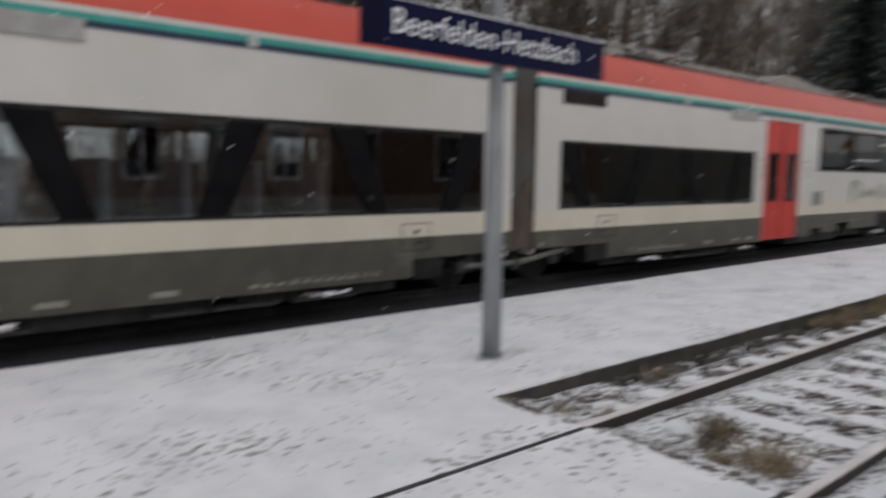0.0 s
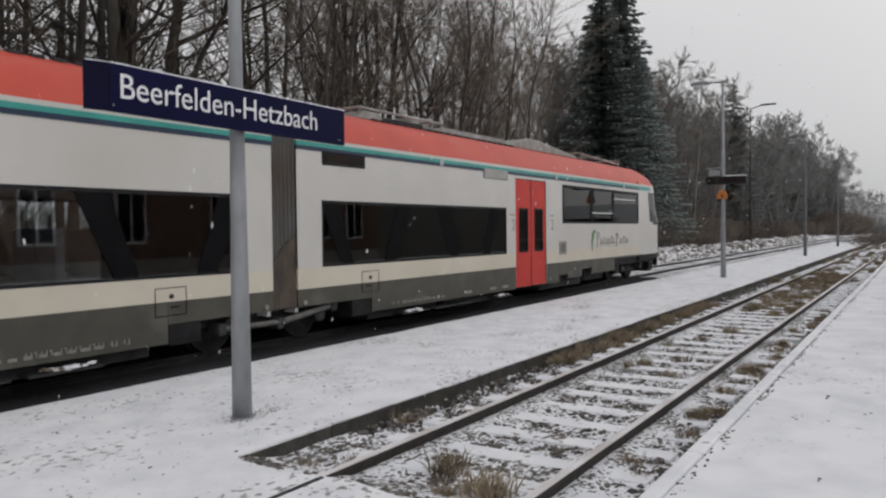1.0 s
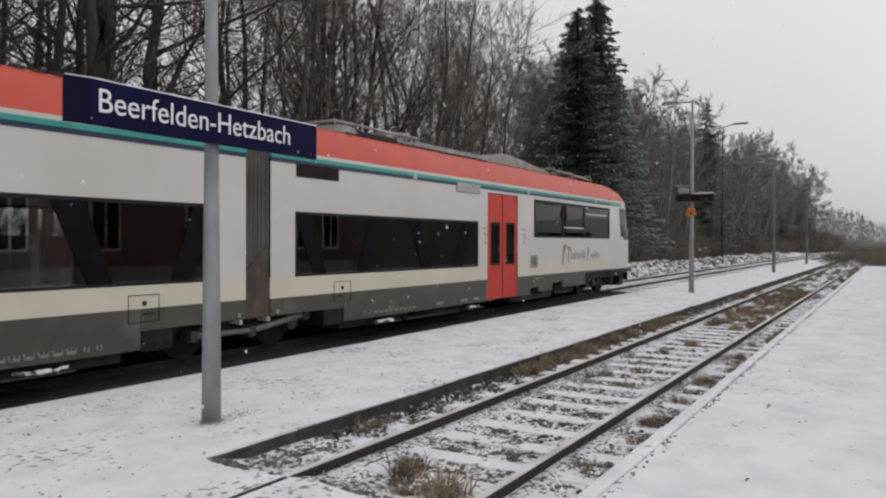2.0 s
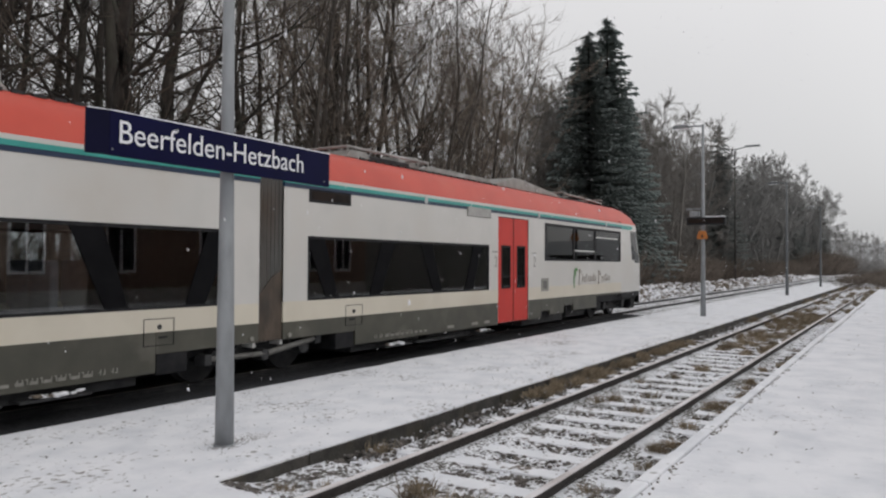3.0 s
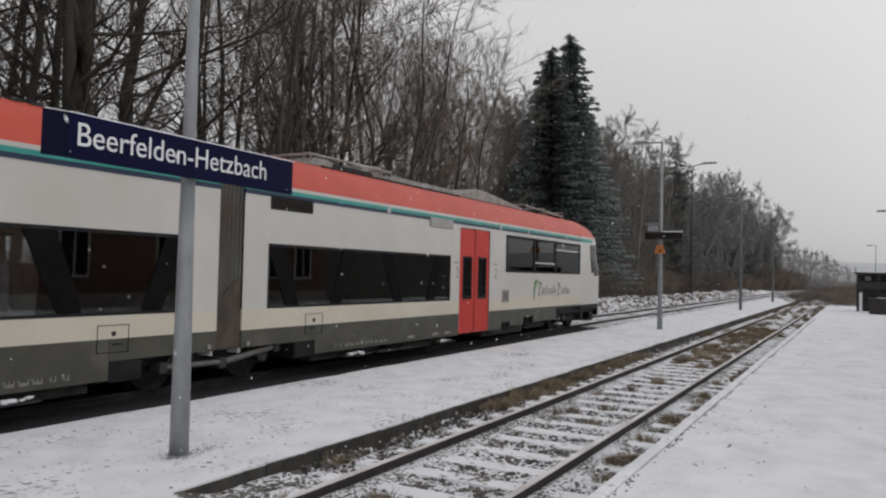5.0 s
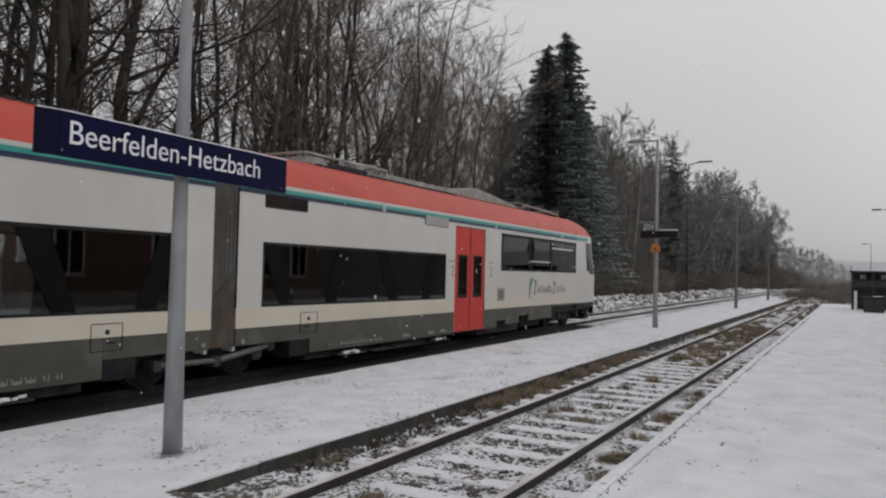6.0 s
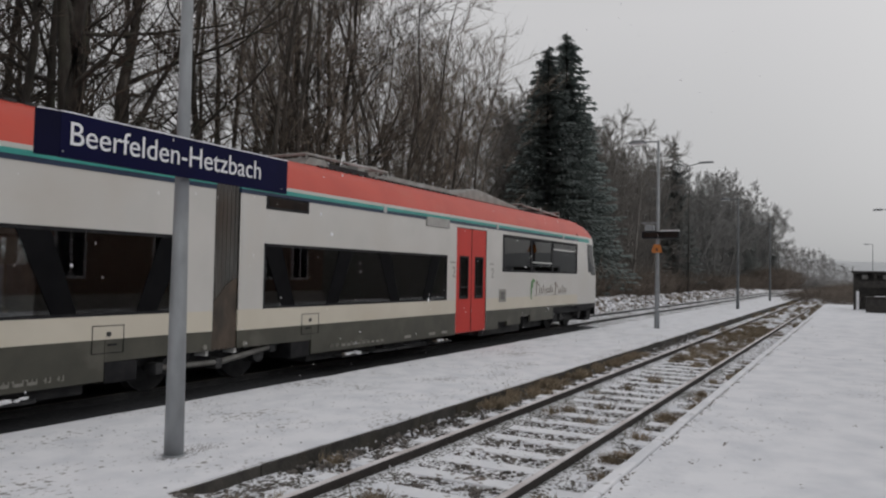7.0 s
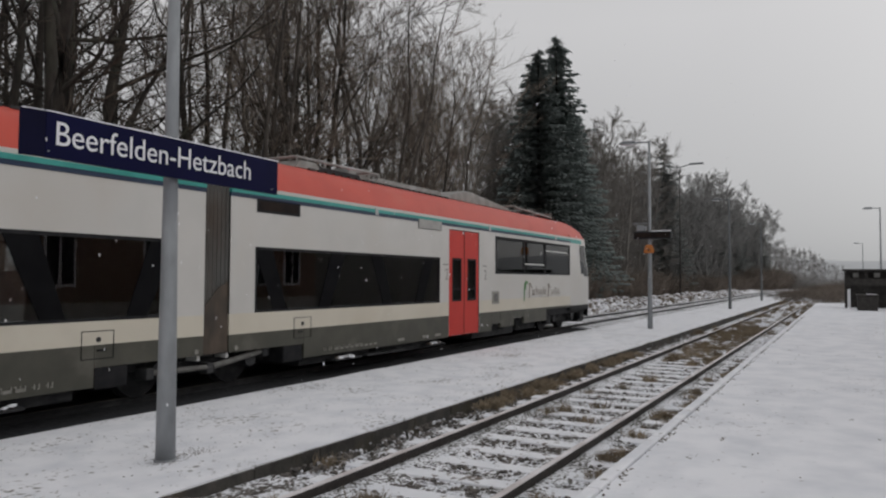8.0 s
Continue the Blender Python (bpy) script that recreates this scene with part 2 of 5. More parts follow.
f_n["Principled BSDF"].inputs["Base Color"].default_value = (0.9, 0.9, 0.92, 1)
f_l.new(f_n["Principled BSDF"].outputs[0], f_m.inputs[1])
f_l.new(f_t.outputs[0], f_m.inputs[2])
f_l.new(f_m.outputs[0], f_n["Material Output"].inputs["Surface"])
DARKWOOD = material("dark_wood", (0.022, 0.02, 0.018), (0.045, 0.04, 0.035), 0.7, 5)
for matt in (BLACK, DISPLAY):
    matt.node_tree.nodes["Principled BSDF"].inputs["Specular IOR Level"].default_value = 0.12
GLASS = pane_glass("tinted_train_glass", (0.80, 0.82, 0.82), 1.85)
CAB_GLASS = pane_glass("cab_glass", (0.55, 0.57, 0.57), 1.4)
DOOR_GLASS = pane_glass("door_glass", (0.93, 0.94, 0.93), 1.55)
NOSE_GLASS = pane_glass("windscreen_glass", (0.10, 0.11, 0.11), 1.35)
HOUSE_GLASS = pane_glass("house_glass", (0.08, 0.09, 0.10), 1.5)


# ---- geometry helpers ----
class Geo:
    """Collects vertices and faces for one mesh."""

    def __init__(self):
        self.v, self.f = [], []

    def box(self, x0, x1, y0, y1, z0, z1):
        i = len(self.v)
        self.v += [(x, y, z) for z in (z0, z1) for y in (y0, y1) for x in (x0, x1)]
        self.f += [tuple(i + k for k in q) for q in ((0, 2, 3, 1), (4, 5, 7, 6), (0, 1, 5, 4), (2, 6, 7, 3), (0, 4, 6, 2), (1, 3, 7, 5))]
        return self

    def quad(self, a, b, c, d):
        i = len(self.v)
        self.v += [a, b, c, d]
        self.f.append((i, i + 1, i + 2, i + 3))
        return self

    def tube(self, pts, radii, sides=6, caps=True):
        """Round tube along a polyline."""
        i = len(self.v)
        pts = [Vector(p) for p in pts]
        for k, p in enumerate(pts):
            d = (pts[min(k + 1, len(pts) - 1)] - pts[max(k - 1, 0)]).normalized()
            a = d.orthogonal().normalized() if abs(d.z) < 0.9 else d.cross(Vector((0, 1, 0))).normalized()
            b = d.cross(a)
            r = radii[k] if hasattr(radii, "__len__") else radii
            self.v += [tuple(p + a * (r * math.cos(2 * math.pi * s / sides)) + b * (r * math.sin(2 * math.pi * s / sides))) for s in range(sides)]
        for k in range(len(pts) - 1):
            for s in range(sides):
                q, t = i + k * sides + s, i + k * sides + (s + 1) % sides
                self.f.append((q, t, t + sides, q + sides))
        if caps:
            self.f.append(tuple(i + s for s in reversed(range(sides))))
            self.f.append(tuple(i + (len(pts) - 1) * sides + s for s in range(sides)))
        return self

    def spike(self, p, q, r):
        """Three-sided twig from p that ends in a point at q."""
        i = len(self.v)
        p, q = Vector(p), Vector(q)
        d = (q - p).normalized()
        a = d.orthogonal().normalized() * r
        b = d.cross(a)
        self.v += [tuple(p + a), tuple(p - a * 0.5 + b * 0.87), tuple(p - a * 0.5 - b * 0.87), tuple(q)]
        self.f += [(i, i + 1, i + 3), (i + 1, i + 2, i + 3), (i + 2, i, i + 3)]
        return self

    def prism(self, outline, axis, a, b):
        """Extrudes a closed outline of (u, w) along an axis: x, y or z."""
        def at(u, w, t):
            return {"x": (t, u, w), "y": (u, t, w), "z": (u, w, t)}[axis]
        i, n = len(self.v), len(outline)
        self.v += [at(u, w, a) for u, w in outline] + [at(u, w, b) for u, w in outline]
        self.f += [(i + k, i + (k + 1) % n, i + n + (k + 1) % n, i + n + k) for k in range(n)]
        self.f += [tuple(i + k for k in reversed(range(n))), tuple(i + n + k for k in range(n))]
        return self

    def lump(self, c, r, squash=(1, 1, 1), rough=0.25, turn=0.0):
        """Small uneven stone of 20 faces."""
        g = (1 + 5 ** 0.5) / 2
        base = [(-1, g, 0), (1, g, 0), (-1, -g, 0), (1, -g, 0), (0, -1, g), (0, 1, g), (0, -1, -g), (0, 1, -g), (g, 0, -1), (g, 0, 1), (-g, 0, -1), (-g, 0, 1)]
        faces = [(0, 11, 5), (0, 5, 1), (0, 1, 7), (0, 7, 10), (0, 10, 11), (1, 5, 9), (5, 11, 4), (11, 10, 2), (10, 7, 6), (7, 1, 8), (3, 9, 4), (3, 4, 2), (3, 2, 6), (3, 6, 8), (3, 8, 9), (4, 9, 5), (2, 4, 11), (6, 2, 10), (8, 6, 7), (9, 8, 1)]
        i, ct, st = len(self.v), math.cos(turn), math.sin(turn)
        for x, y, z in base:
            k = r / 1.9 * (1 + random.uniform(-rough, rough))
            x, y, z = x * k * squash[0], y * k * squash[1], z * k * squash[2]
            self.v.append((c[0] + x * ct - y * st, c[1] + x * st + y * ct, c[2] + z))
        self.f += [tuple(i + a for a in t) for t in faces]
        return self

    def mesh(self, name, mat, bevel=0.0, smooth=False):
        me = bpy.data.meshes.new(name)
        me.from_pydata(self.v, [], self.f)
        bm = bmesh.new()
        bm.from_mesh(me)
        if len(bm.faces) < 3000:
            bmesh.ops.recalc_face_normals(bm, faces=bm.faces)
        if bevel:
            bmesh.ops.bevel(bm, geom=bm.edges[:], offset=bevel, segments=2, affect="EDGES", profile=0.5)
        bm.to_mesh(me)
        bm.free()
        me.materials.append(mat)
        if smooth:
            me.polygons.foreach_set("use_smooth", [True] * len(me.polygons))
        return me


def part(name, geo, mat, parent, label="", bevel=0.0, smooth=False):
    """One mesh object under a thing or a part."""
    ob = new(name, geo.mesh(name, mat, bevel, smooth) if isinstance(geo, Geo) else geo)
    ob.parent = parent
    return tagged(ob, label)


def thing(name, label, category, at=(0, 0, 0), group="", kind=""):
    """An Empty at the base of a thing that parents its parts."""
    ob = new(name)
    ob.location = at
    return tagged(ob, label, category, group, kind)


def solid(name, geo, mat, label, category, group="", kind="", bevel=0.0, smooth=False):
    """A thing of one mesh."""
    return tagged(new(name, geo.mesh(name, mat, bevel, smooth)), label, category, group, kind)


def lettering(name, text, height, width, mat, parent, m, thick=0.004, label=""):
    """Raised letters of the built-in font as a mesh, scaled to the given height of capitals and width."""
    cu = bpy.data.curves.new(name, "FONT")
    cu.body, cu.size, cu.extrude = text, 1.0, 0.0
    tmp = new(name, cu)
    bpy.context.view_layer.update()
    me = bpy.data.meshes.new_from_object(tmp.evaluated_get(bpy.context.evaluated_depsgraph_get()))
    bpy.data.objects.remove(tmp)
    xs, ys = [v.co.x for v in me.vertices], [v.co.y for v in me.vertices]
    x0, sx, sy = min(xs), width / (max(xs) - min(xs)), height / max(ys)
    for v in me.vertices:
        v.co = ((v.co.x - x0) * sx, v.co.y * sy, 0)
    bm = bmesh.new()
    bm.from_mesh(me)
    solid_faces = bmesh.ops.extrude_face_region(bm, geom=bm.faces[:])
    bmesh.ops.translate(bm, vec=(0, 0, thick), verts=[g for g in solid_faces["geom"] if isinstance(g, bmesh.types.BMVert)])
    bm.to_mesh(me)
    bm.free()
    me.materials.clear()
    me.materials.append(mat)
    ob = new(name, me)
    ob.parent = parent
    ob.matrix_basis = m
    return tagged(ob, label)


def smooth01(a, b, v):
    t = max(0.0, min(1.0, (v - a) / (b - a)))
    return t * t * (3 - 2 * t)


# ---- ground ----
def ground_height(x, y):
    z = -0.32
    z += 0.62 * smooth01(8.9, 10.2, y) + 0.5 * smooth01(10.2, 16, y) + 5.5 * smooth01(18, 75, y)
    z += 0.35 * smooth01(-10.5, -12, y)
    if y > 9:
        z += 0.12 * noise.noise((x * 0.35, y * 0.35, 0.0)) * smooth01(9, 11, y)
    z += 0.5 * smooth01(58, 90, x) * smooth01(-2.0, -6.0, y)
    return z


def build_ground():
    xs = [-1500, -700, -300, -120, -60] + [-40 + 2 * k for k in range(0, 90)] + [145, 165, 190, 230, 280, 340, 420, 550, 800, 1500, 3000]
    ys = [-1500, -600, -250, -100, -50, -30, -20, -14, -12, -11, -10, -6, -2.5, 0, 3, 6, 8, 8.9] + [9.2 + 0.4 * k for k in range(18)] + [17, 19, 22, 26, 31, 37, 44, 52, 62, 75, 100, 160, 300, 700, 1500]
    g = Geo()
    g.v = [(x, y, ground_height(x, y)) for x in xs for y in ys]
    n = len(ys)
    g.f = [(i * n + j, (i + 1) * n + j, (i + 1) * n + j + 1, i * n + j + 1) for i in range(len(xs) - 1) for j in range(n - 1)]
    solid("ground", g, FIELD_SNOW, "snow-covered ground with dead leaves showing through", "ground", kind="structure", smooth=True)


build_ground()


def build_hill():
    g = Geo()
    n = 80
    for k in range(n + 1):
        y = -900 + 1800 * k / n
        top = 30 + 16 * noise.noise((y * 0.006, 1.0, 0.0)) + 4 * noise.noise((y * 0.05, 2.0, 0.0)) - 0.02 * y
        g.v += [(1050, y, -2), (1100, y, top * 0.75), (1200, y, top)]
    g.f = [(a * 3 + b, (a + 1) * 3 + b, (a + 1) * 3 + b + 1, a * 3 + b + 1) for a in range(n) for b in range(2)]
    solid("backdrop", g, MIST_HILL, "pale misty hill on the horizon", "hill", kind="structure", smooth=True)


# the mist is only the hill's pale base colour
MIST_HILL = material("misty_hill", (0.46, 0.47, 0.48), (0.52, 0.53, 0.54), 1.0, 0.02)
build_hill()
TRACK_Y, TRAIN_Y = 0.0, 6.86


# ---- tracks ----
def rail_geo(y, x0, x1):
    prof = [(-0.062, -0.15), (0.062, -0.15), (0.062, -0.138), (0.012, -0.122), (0.009, -0.045), (0.034, -0.034), (0.034, -0.006), (0.028, 0), (-0.028, 0), (-0.034, -0.006), (-0.034, -0.034), (-0.009, -0.045), (-0.012, -0.122), (-0.062, -0.138)]
    return Geo().prism([(y + u, w) for u, w in prof], "x", x0, x1)


def build_track(cy, x0, x1, top, bed, label):
    """Two rails on the track's ballast; the sleepers follow last in the file."""
    root = thing("railway_track", label, "track", (x0, cy, -0.3), kind="structure")
    base = Geo()
    n = 160
    rows = [(-1.62, -0.30), (-1.4, -0.15), (-1.0, -0.13), (-0.8, -0.098), (-0.7, -0.098), (-0.4, -0.135), (0.4, -0.135), (0.7, -0.098), (0.8, -0.098), (1.0, -0.13), (1.4, -0.15), (1.62, -0.30)]
    for k in range(n + 1):
        x = x0 + (x1 - x0) * k / n
        base.v += [(x - x0, dy + 0.0, z + 0.3 + 0.012 * noise.noise((x, dy * 2, cy))) for dy, z in rows]
    m = len(rows)
    base.f = [(a * m + b, (a + 1) * m + b, (a + 1) * m + b + 1, a * m + b + 1) for a in range(n) for b in range(m - 1)]
    part("ballast_bed", base, bed, root, smooth=True)
    for s in (-0.75, 0.75):
        g = rail_geo(s, 0, x1 - x0)
        g.v = [(x, y, z + 0.3) for x, y, z in g.v]
        # far rails take the underframe's near-black in place of shade under the train
        r = part("rail", g, RUST if top == RAIL_TOP else UNDER, root)
        cap = Geo().box(0, x1 - x0, s - 0.033, s + 0.033, 0.3005, 0.307)
        part("rail_head", cap, top, r, "rail head dusted with snow" if top == RAIL_TOP else "worn steel rail head")
    return root


near_track = build_track(TRACK_Y, -30, 130, RAIL_TOP, BED_SNOW, "rusty railway siding on snowy ballast with dry grass")
far_track = build_track(TRAIN_Y, -30, 130, RAIL_BARE, BED_SHADED, "railway track under the standing train")


# ---- platforms ----
def snow_slab(name, x0, x1, y0, y1, z, mat, label, cuts=1.0, rag=0.02, end_rag=0.0):
    """A slab of ground with an uneven snow top and a slightly ragged rim."""
    nx, ny = max(2, int((x1 - x0) / cuts)), max(2, int((y1 - y0) / 0.4))
    g = Geo()
    for i in range(nx + 1):
        for j in range(ny + 1):
            x, y = x0 + (x1 - x0) * i / nx, y0 + (y1 - y0) * j / ny
            if j in (0, ny):
                y += rag * noise.noise((x * 1.7, y, 3.0)) + rag * 0.6 * noise.noise((x * 6, y, 8.0))
            if i == nx:
                x += end_rag * noise.noise((y * 1.3, 4.0, x)) + end_rag * 0.5 * noise.noise((y * 5, 7.0, x))
            zz = z + 0.010 * noise.noise((x * 0.8, y * 0.8, z)) - (0.006 if j in (0, ny) else 0)
            g.v.append((x, y, zz))
    m = ny + 1
    g.f = [(i * m + j, (i + 1) * m + j, (i + 1) * m + j + 1, i * m + j + 1) for i in range(nx) for j in range(ny)]
    k = len(g.v)
    rim = [i * m for i in range(nx + 1)] + [nx * m + j for j in range(1, m)] + [i * m + ny for i in range(nx - 1, -1, -1)] + [j for j in range(ny - 1, 0, -1)]
    g.v += [(g.v[r][0], g.v[r][1], z - 0.03) for r in rim]
    g.f += [(rim[a], rim[(a + 1) % len(rim)], k + (a + 1) % len(rim), k + a) for a in range(len(rim))]
    return solid(name, g, mat, label, "platform", kind="structure", smooth=False)


snow_slab("pavement_island", -40, 84, 1.66, 4.86, 0.004, PLATFORM_SNOW, "snow-dusted island platform with dark specks", 0.4)
fill = Geo().box(-40, 84, 1.96, 4.70, -0.4, -0.028)
solid("platform_fill", fill, KERB, "earth body of the island platform", "platform", kind="structure")
snow_slab("pavement_crossing", -14, -0.95, -1.62, 1.78, 0.010, PLATFORM_SNOW, "snow-covered level path across the siding", 0.25, 0.08, 0.22)
for groove_y in (0.69, -0.69):
    solid("rail_groove", Geo().box(-14, -0.95, groove_y - 0.016, groove_y + 0.016, -0.03, 0.021), UNDER, "dark wheel groove beside the rail in the path", "groove", kind="structure")
snow_slab("track_snow", 22.9, 130, 5.15, 8.6, -0.085, BED_SNOW, "snow lying between the rails beyond the train", 0.6, 0.05)
snow_slab("pavement_near", -40, 51, -10.4, -1.757, 0.302, NEAR_SNOW, "snow-covered side platform", 0.5)
solid("near_platform_fill", Geo().box(-40, 51, -10.4, -1.75, -0.4, 0.268), KERB, "earth body of the side platform", "platform", kind="structure")


# ---- the standing train: two cars on a shared bogie between them ----
GANGWAY_X, HALF_W, FACE = 3.49, 1.46, 5.4
# half section of the body: inset from the side, height
ROOF_LINE = [(0.045, 3.30), (0.075, 3.42), (0.14, 3.56), (0.24, 3.70), (0.37, 3.82), (0.54, 3.90), (0.80, 3.95), (1.46, 3.97)]
NOSE_U, NOSE_LEN = 17.2, 3.0


def nose_reach(z):
    """How far the nose reaches beyond NOSE_U at a height."""
    return NOSE_LEN - 0.10 * smooth01(1.2, 0.4, z) - 0.5 * smooth01(1.9, 2.95, z) - 0.25 * smooth01(3.0, 3.55, z) - 1.2 * smooth01(3.5, 3.97, z)


def nose_inset(z):
    if z <= 3.30:
        return 0.0
    for (d0, z0), (d1, z1) in zip(ROOF_LINE, ROOF_LINE[1:]):
        if z <= z1:
            return d0 + (d1 - d0) * (z - z0) / (z1 - z0)
    return 1.46


def wall_grid(us, zs, holes, px, y, thick):
    """A flat side wall with openings: outer and inner skin and the reveals round each opening."""
    g = Geo()
    us, zs = sorted(set(us)), sorted(set(zs))

    def inside(u, z):
        return any(a < u < b and c < z < d for a, b, c, d in holes)
    for u0, u1 in zip(us, us[1:]):
        for z0, z1 in zip(zs, zs[1:]):
            if not inside((u0 + u1) / 2, (z0 + z1) / 2):
                for yy in (y, y + thick):
                    g.quad((px(u0), yy, z0), (px(u1), yy, z0), (px(u1), yy, z1), (px(u0), yy, z1))
    for a, b, c, d in holes:
        for (u0, z0), (u1, z1) in (((a, c), (b, c)), ((b, c), (b, d)), ((b, d), (a, d)), ((a, d), (a, c))):
            g.quad((px(u0), y, z0), (px(u1), y, z1), (px(u1), y + thick, z1), (px(u0), y + thick, z0))
    return g


def build_car(root, s, sign_side):
    """One car; u runs from the gangway to the nose, s is +1 or -1 along x."""
    def px(u):
        return GANGWAY_X + s * u

    def bx(g, u0, u1, *rest):
        return g.box(min(px(u0), px(u1)), max(px(u0), px(u1)), *rest)

    # the rear car rides a little higher on its springs
    head, sill = (2.30, 0.865) if s > 0 else (2.34, 0.885)
    band, door, cab = (0.85, 7.34, 1.20, head), (7.82, 9.57, 0.36, 3.03), (10.62, 17.15, 1.93, 3.0)
    us = [0.27, 0.85, 7.34, 7.82, 9.57, 10.62, 17.15, NOSE_U]
    for side in (0, 1):
        y = FACE if side == 0 else FACE + 2 * HALF_W
        t = 0.07 if side == 0 else -0.07
        o = -1 if side == 0 else 1          # outward
        for u0, u1 in ((0.27, 7.82), (9.57, NOSE_U)):
            part("lower_wall", bx(Geo(), u0, u1, *sorted((y, y + t)), sill, 1.20), CREAM, root, "cream wall below the windows")
        wall = wall_grid(us, [1.20, 1.93, head, 3.0, 3.03, 3.10], [band, cab, (7.82, 9.57, 0.36, 3.03)], px, y, t)
        part("side_wall", wall, WHITE, root, "cream-white painted side wall")
        # skirt panels with the cut-outs over the bogies
        for u0, u1, z0 in ((0.27, 2.16, 0.585), (2.16, 7.82, 0.33), (9.57, 10.4, 0.34), (10.4, 11.0, 0.52), (11.0, 12.0, 0.40), (12.0, 12.75, 0.62), (12.75, 14.75, 0.43), (14.75, NOSE_U, 0.80)):
            ya, yb = sorted((y + o * -0.004, y + t))
            part("skirt_panel", bx(Geo(), u0 + 0.003, u1 - 0.003, ya, yb, z0, sill + 0.002), GREY, root, "grimy grey skirt panel", bevel=0.004)
        # stripe under the roof: dark below, teal above, a pale gutter line over it
        for name, mat, z0, z1, out in (("dark_stripe", NAVY, 3.10, 3.165, 0.012), ("teal_stripe", TEAL, 3.165, 3.235, 0.02), ("pale_stripe", WHITE, 3.235, 3.30, 0.0)):
            ya, yb = sorted((y + o * out, y + t))
            part(name, bx(Geo(), 0.27, NOSE_U, ya, yb, z0, z1), mat, root)
        for uc in (4.5, 10.2, 15.6):
            ya, yb = sorted((y + o * 0.03, y))
            part("bracket", bx(Geo(), uc - 0.06, uc + 0.06, ya, yb, 3.11, 3.25), SILVER, root, bevel=0.006)
        # tinted window band with the slanted pillars behind it
        ya, yb = sorted((y - o * 0.012, y - o * 0.022))
        pane = part("window_band", bx(Geo(), band[0], band[1], ya, yb, band[2], band[3]), GLASS, root, "long dark tinted window band")
        pane.visible_shadow = False
        pil = ((1.25, 1), (2.95, -1), (4.75, 1), (6.55, -1))
        for u, lean in pil:
            a, b = sorted((y - o * 0.0115, y - o * 0.001))
            q = [(px(u - 0.20 - 0.24 * lean), head), (px(u + 0.26 - 0.24 * lean), head), (px(u + 0.20 + 0.24 * lean), 1.20), (px(u - 0.14 + 0.24 * lean), 1.20)]
            part("pillar", Geo().prism(q, "y", a, b), PILLAR, pane, "slanted matt black pillar across the window band")
        rim = Geo()
        ra, rb = sorted((y + o * 0.004, y - o * 0.02))
        for u0, u1, z0, z1 in ((band[0], band[1], band[3] - 0.05, band[3]), (band[0], band[1], band[2], band[2] + 0.04), (band[0], band[0] + 0.04, band[2], band[3]), (band[1] - 0.04, band[1], band[2], band[3])):
            bx(rim, u0, u1, ra, rb, z0, z1)
        part("window_frame", rim, BLACK, pane)
        # saloon window by the cab
        pane = part("cab_side_window", bx(Geo(), cab[0], cab[1], ya, yb, cab[2], cab[3]), CAB_GLASS, root, "dark framed window behind the cab")
        pane.visible_shadow = False
        rim = Geo()
        for u0, u1, z0, z1 in ((cab[0], cab[1], cab[3] - 0.08, cab[3]), (cab[0], cab[1], cab[2], cab[2] + 0.06), (cab[0], cab[0] + 0.12, cab[2], cab[3]), (cab[1] - 0.07, cab[1], cab[2], cab[3]), (12.75, 12.85, cab[2], cab[3]), (14.55, 14.70, cab[2], cab[3])):
            bx(rim, u0, u1, ra, rb, z0, z1)
        part("window_frame", rim, BLACK, pane)
        for u0, u1, z in ((14.7, 16.8, 2.72), (12.85, 14.55, 2.25)):
            part("window_bar", bx(Geo(), u0, u1, ra, rb, z - 0.02, z + 0.02), LINER, pane)
        # double door
        mid = (door[0] + door[1]) / 2
        for u0, u1 in ((door[0] + 0.02, mid - 0.012), (mid + 0.012, door[1] - 0.02)):
            w0, w1 = u0 + 0.19, u1 - 0.16
            leaf = wall_grid([u0, w0, w1, u1], [door[2], 1.22, 2.30, door[3] - 0.02], [(w0, w1, 1.22, 2.30)], px, y - o * 0.018, -o * 0.04)
            lf = part("door_leaf", leaf, DOOR_RED, root, "bright red sliding door leaf")
            gp = part("door_window", bx(Geo(), w0, w1, *sorted((y - o * 0.03, y - o * 0.036)), 1.22, 2.30), DOOR_GLASS, lf, "tinted door window")
            gp.visible_shadow = False
            fr = Geo()
            for a, b, c, d in ((w0, w1, 2.26, 2.31), (w0, w1, 1.21, 1.26), (w0 - 0.01, w0 + 0.04, 1.21, 2.31), (w1 - 0.04, w1 + 0.01, 1.21, 2.31), (w0, w1, 1.50, 1.53)):
                bx(fr, a, b, *sorted((y - o * 0.010, y - o * 0.03)), c, d)
            part("door_window_frame", fr, BLACK, lf)
            part("grab_rail", bx(Geo(), w0, w1, *sorted((y - o * 0.05, y - o * 0.08)), 1.555, 1.66), SILVER, lf, "pale bar behind the door window")
        sl = Geo()
        for u0, u1 in ((door[0], door[0] + 0.02), (mid - 0.014, mid + 0.014), (door[1] - 0.02, door[1])):
            bx(sl, u0, u1, *sorted((y - o * 0.012, y - o * 0.05)), door[2], door[3])
        part("door_seal", sl, BLACK, root)
        # hatch, vent box, small fittings
        hz = Geo()
        for u0, u1, z0, z1 in ((1.87, 2.36, 1.062, 1.072), (1.87, 2.36, 0.70, 0.708), (1.87, 1.878, 0.70, 1.07), (2.352, 2.36, 0.70, 1.07)):
            bx(hz, u0, u1, *sorted((y + o * 0.006, y - o * 0.01)), z0, z1)
        hatch = part("hatch", hz, BLACK, root, "outlined service hatch")
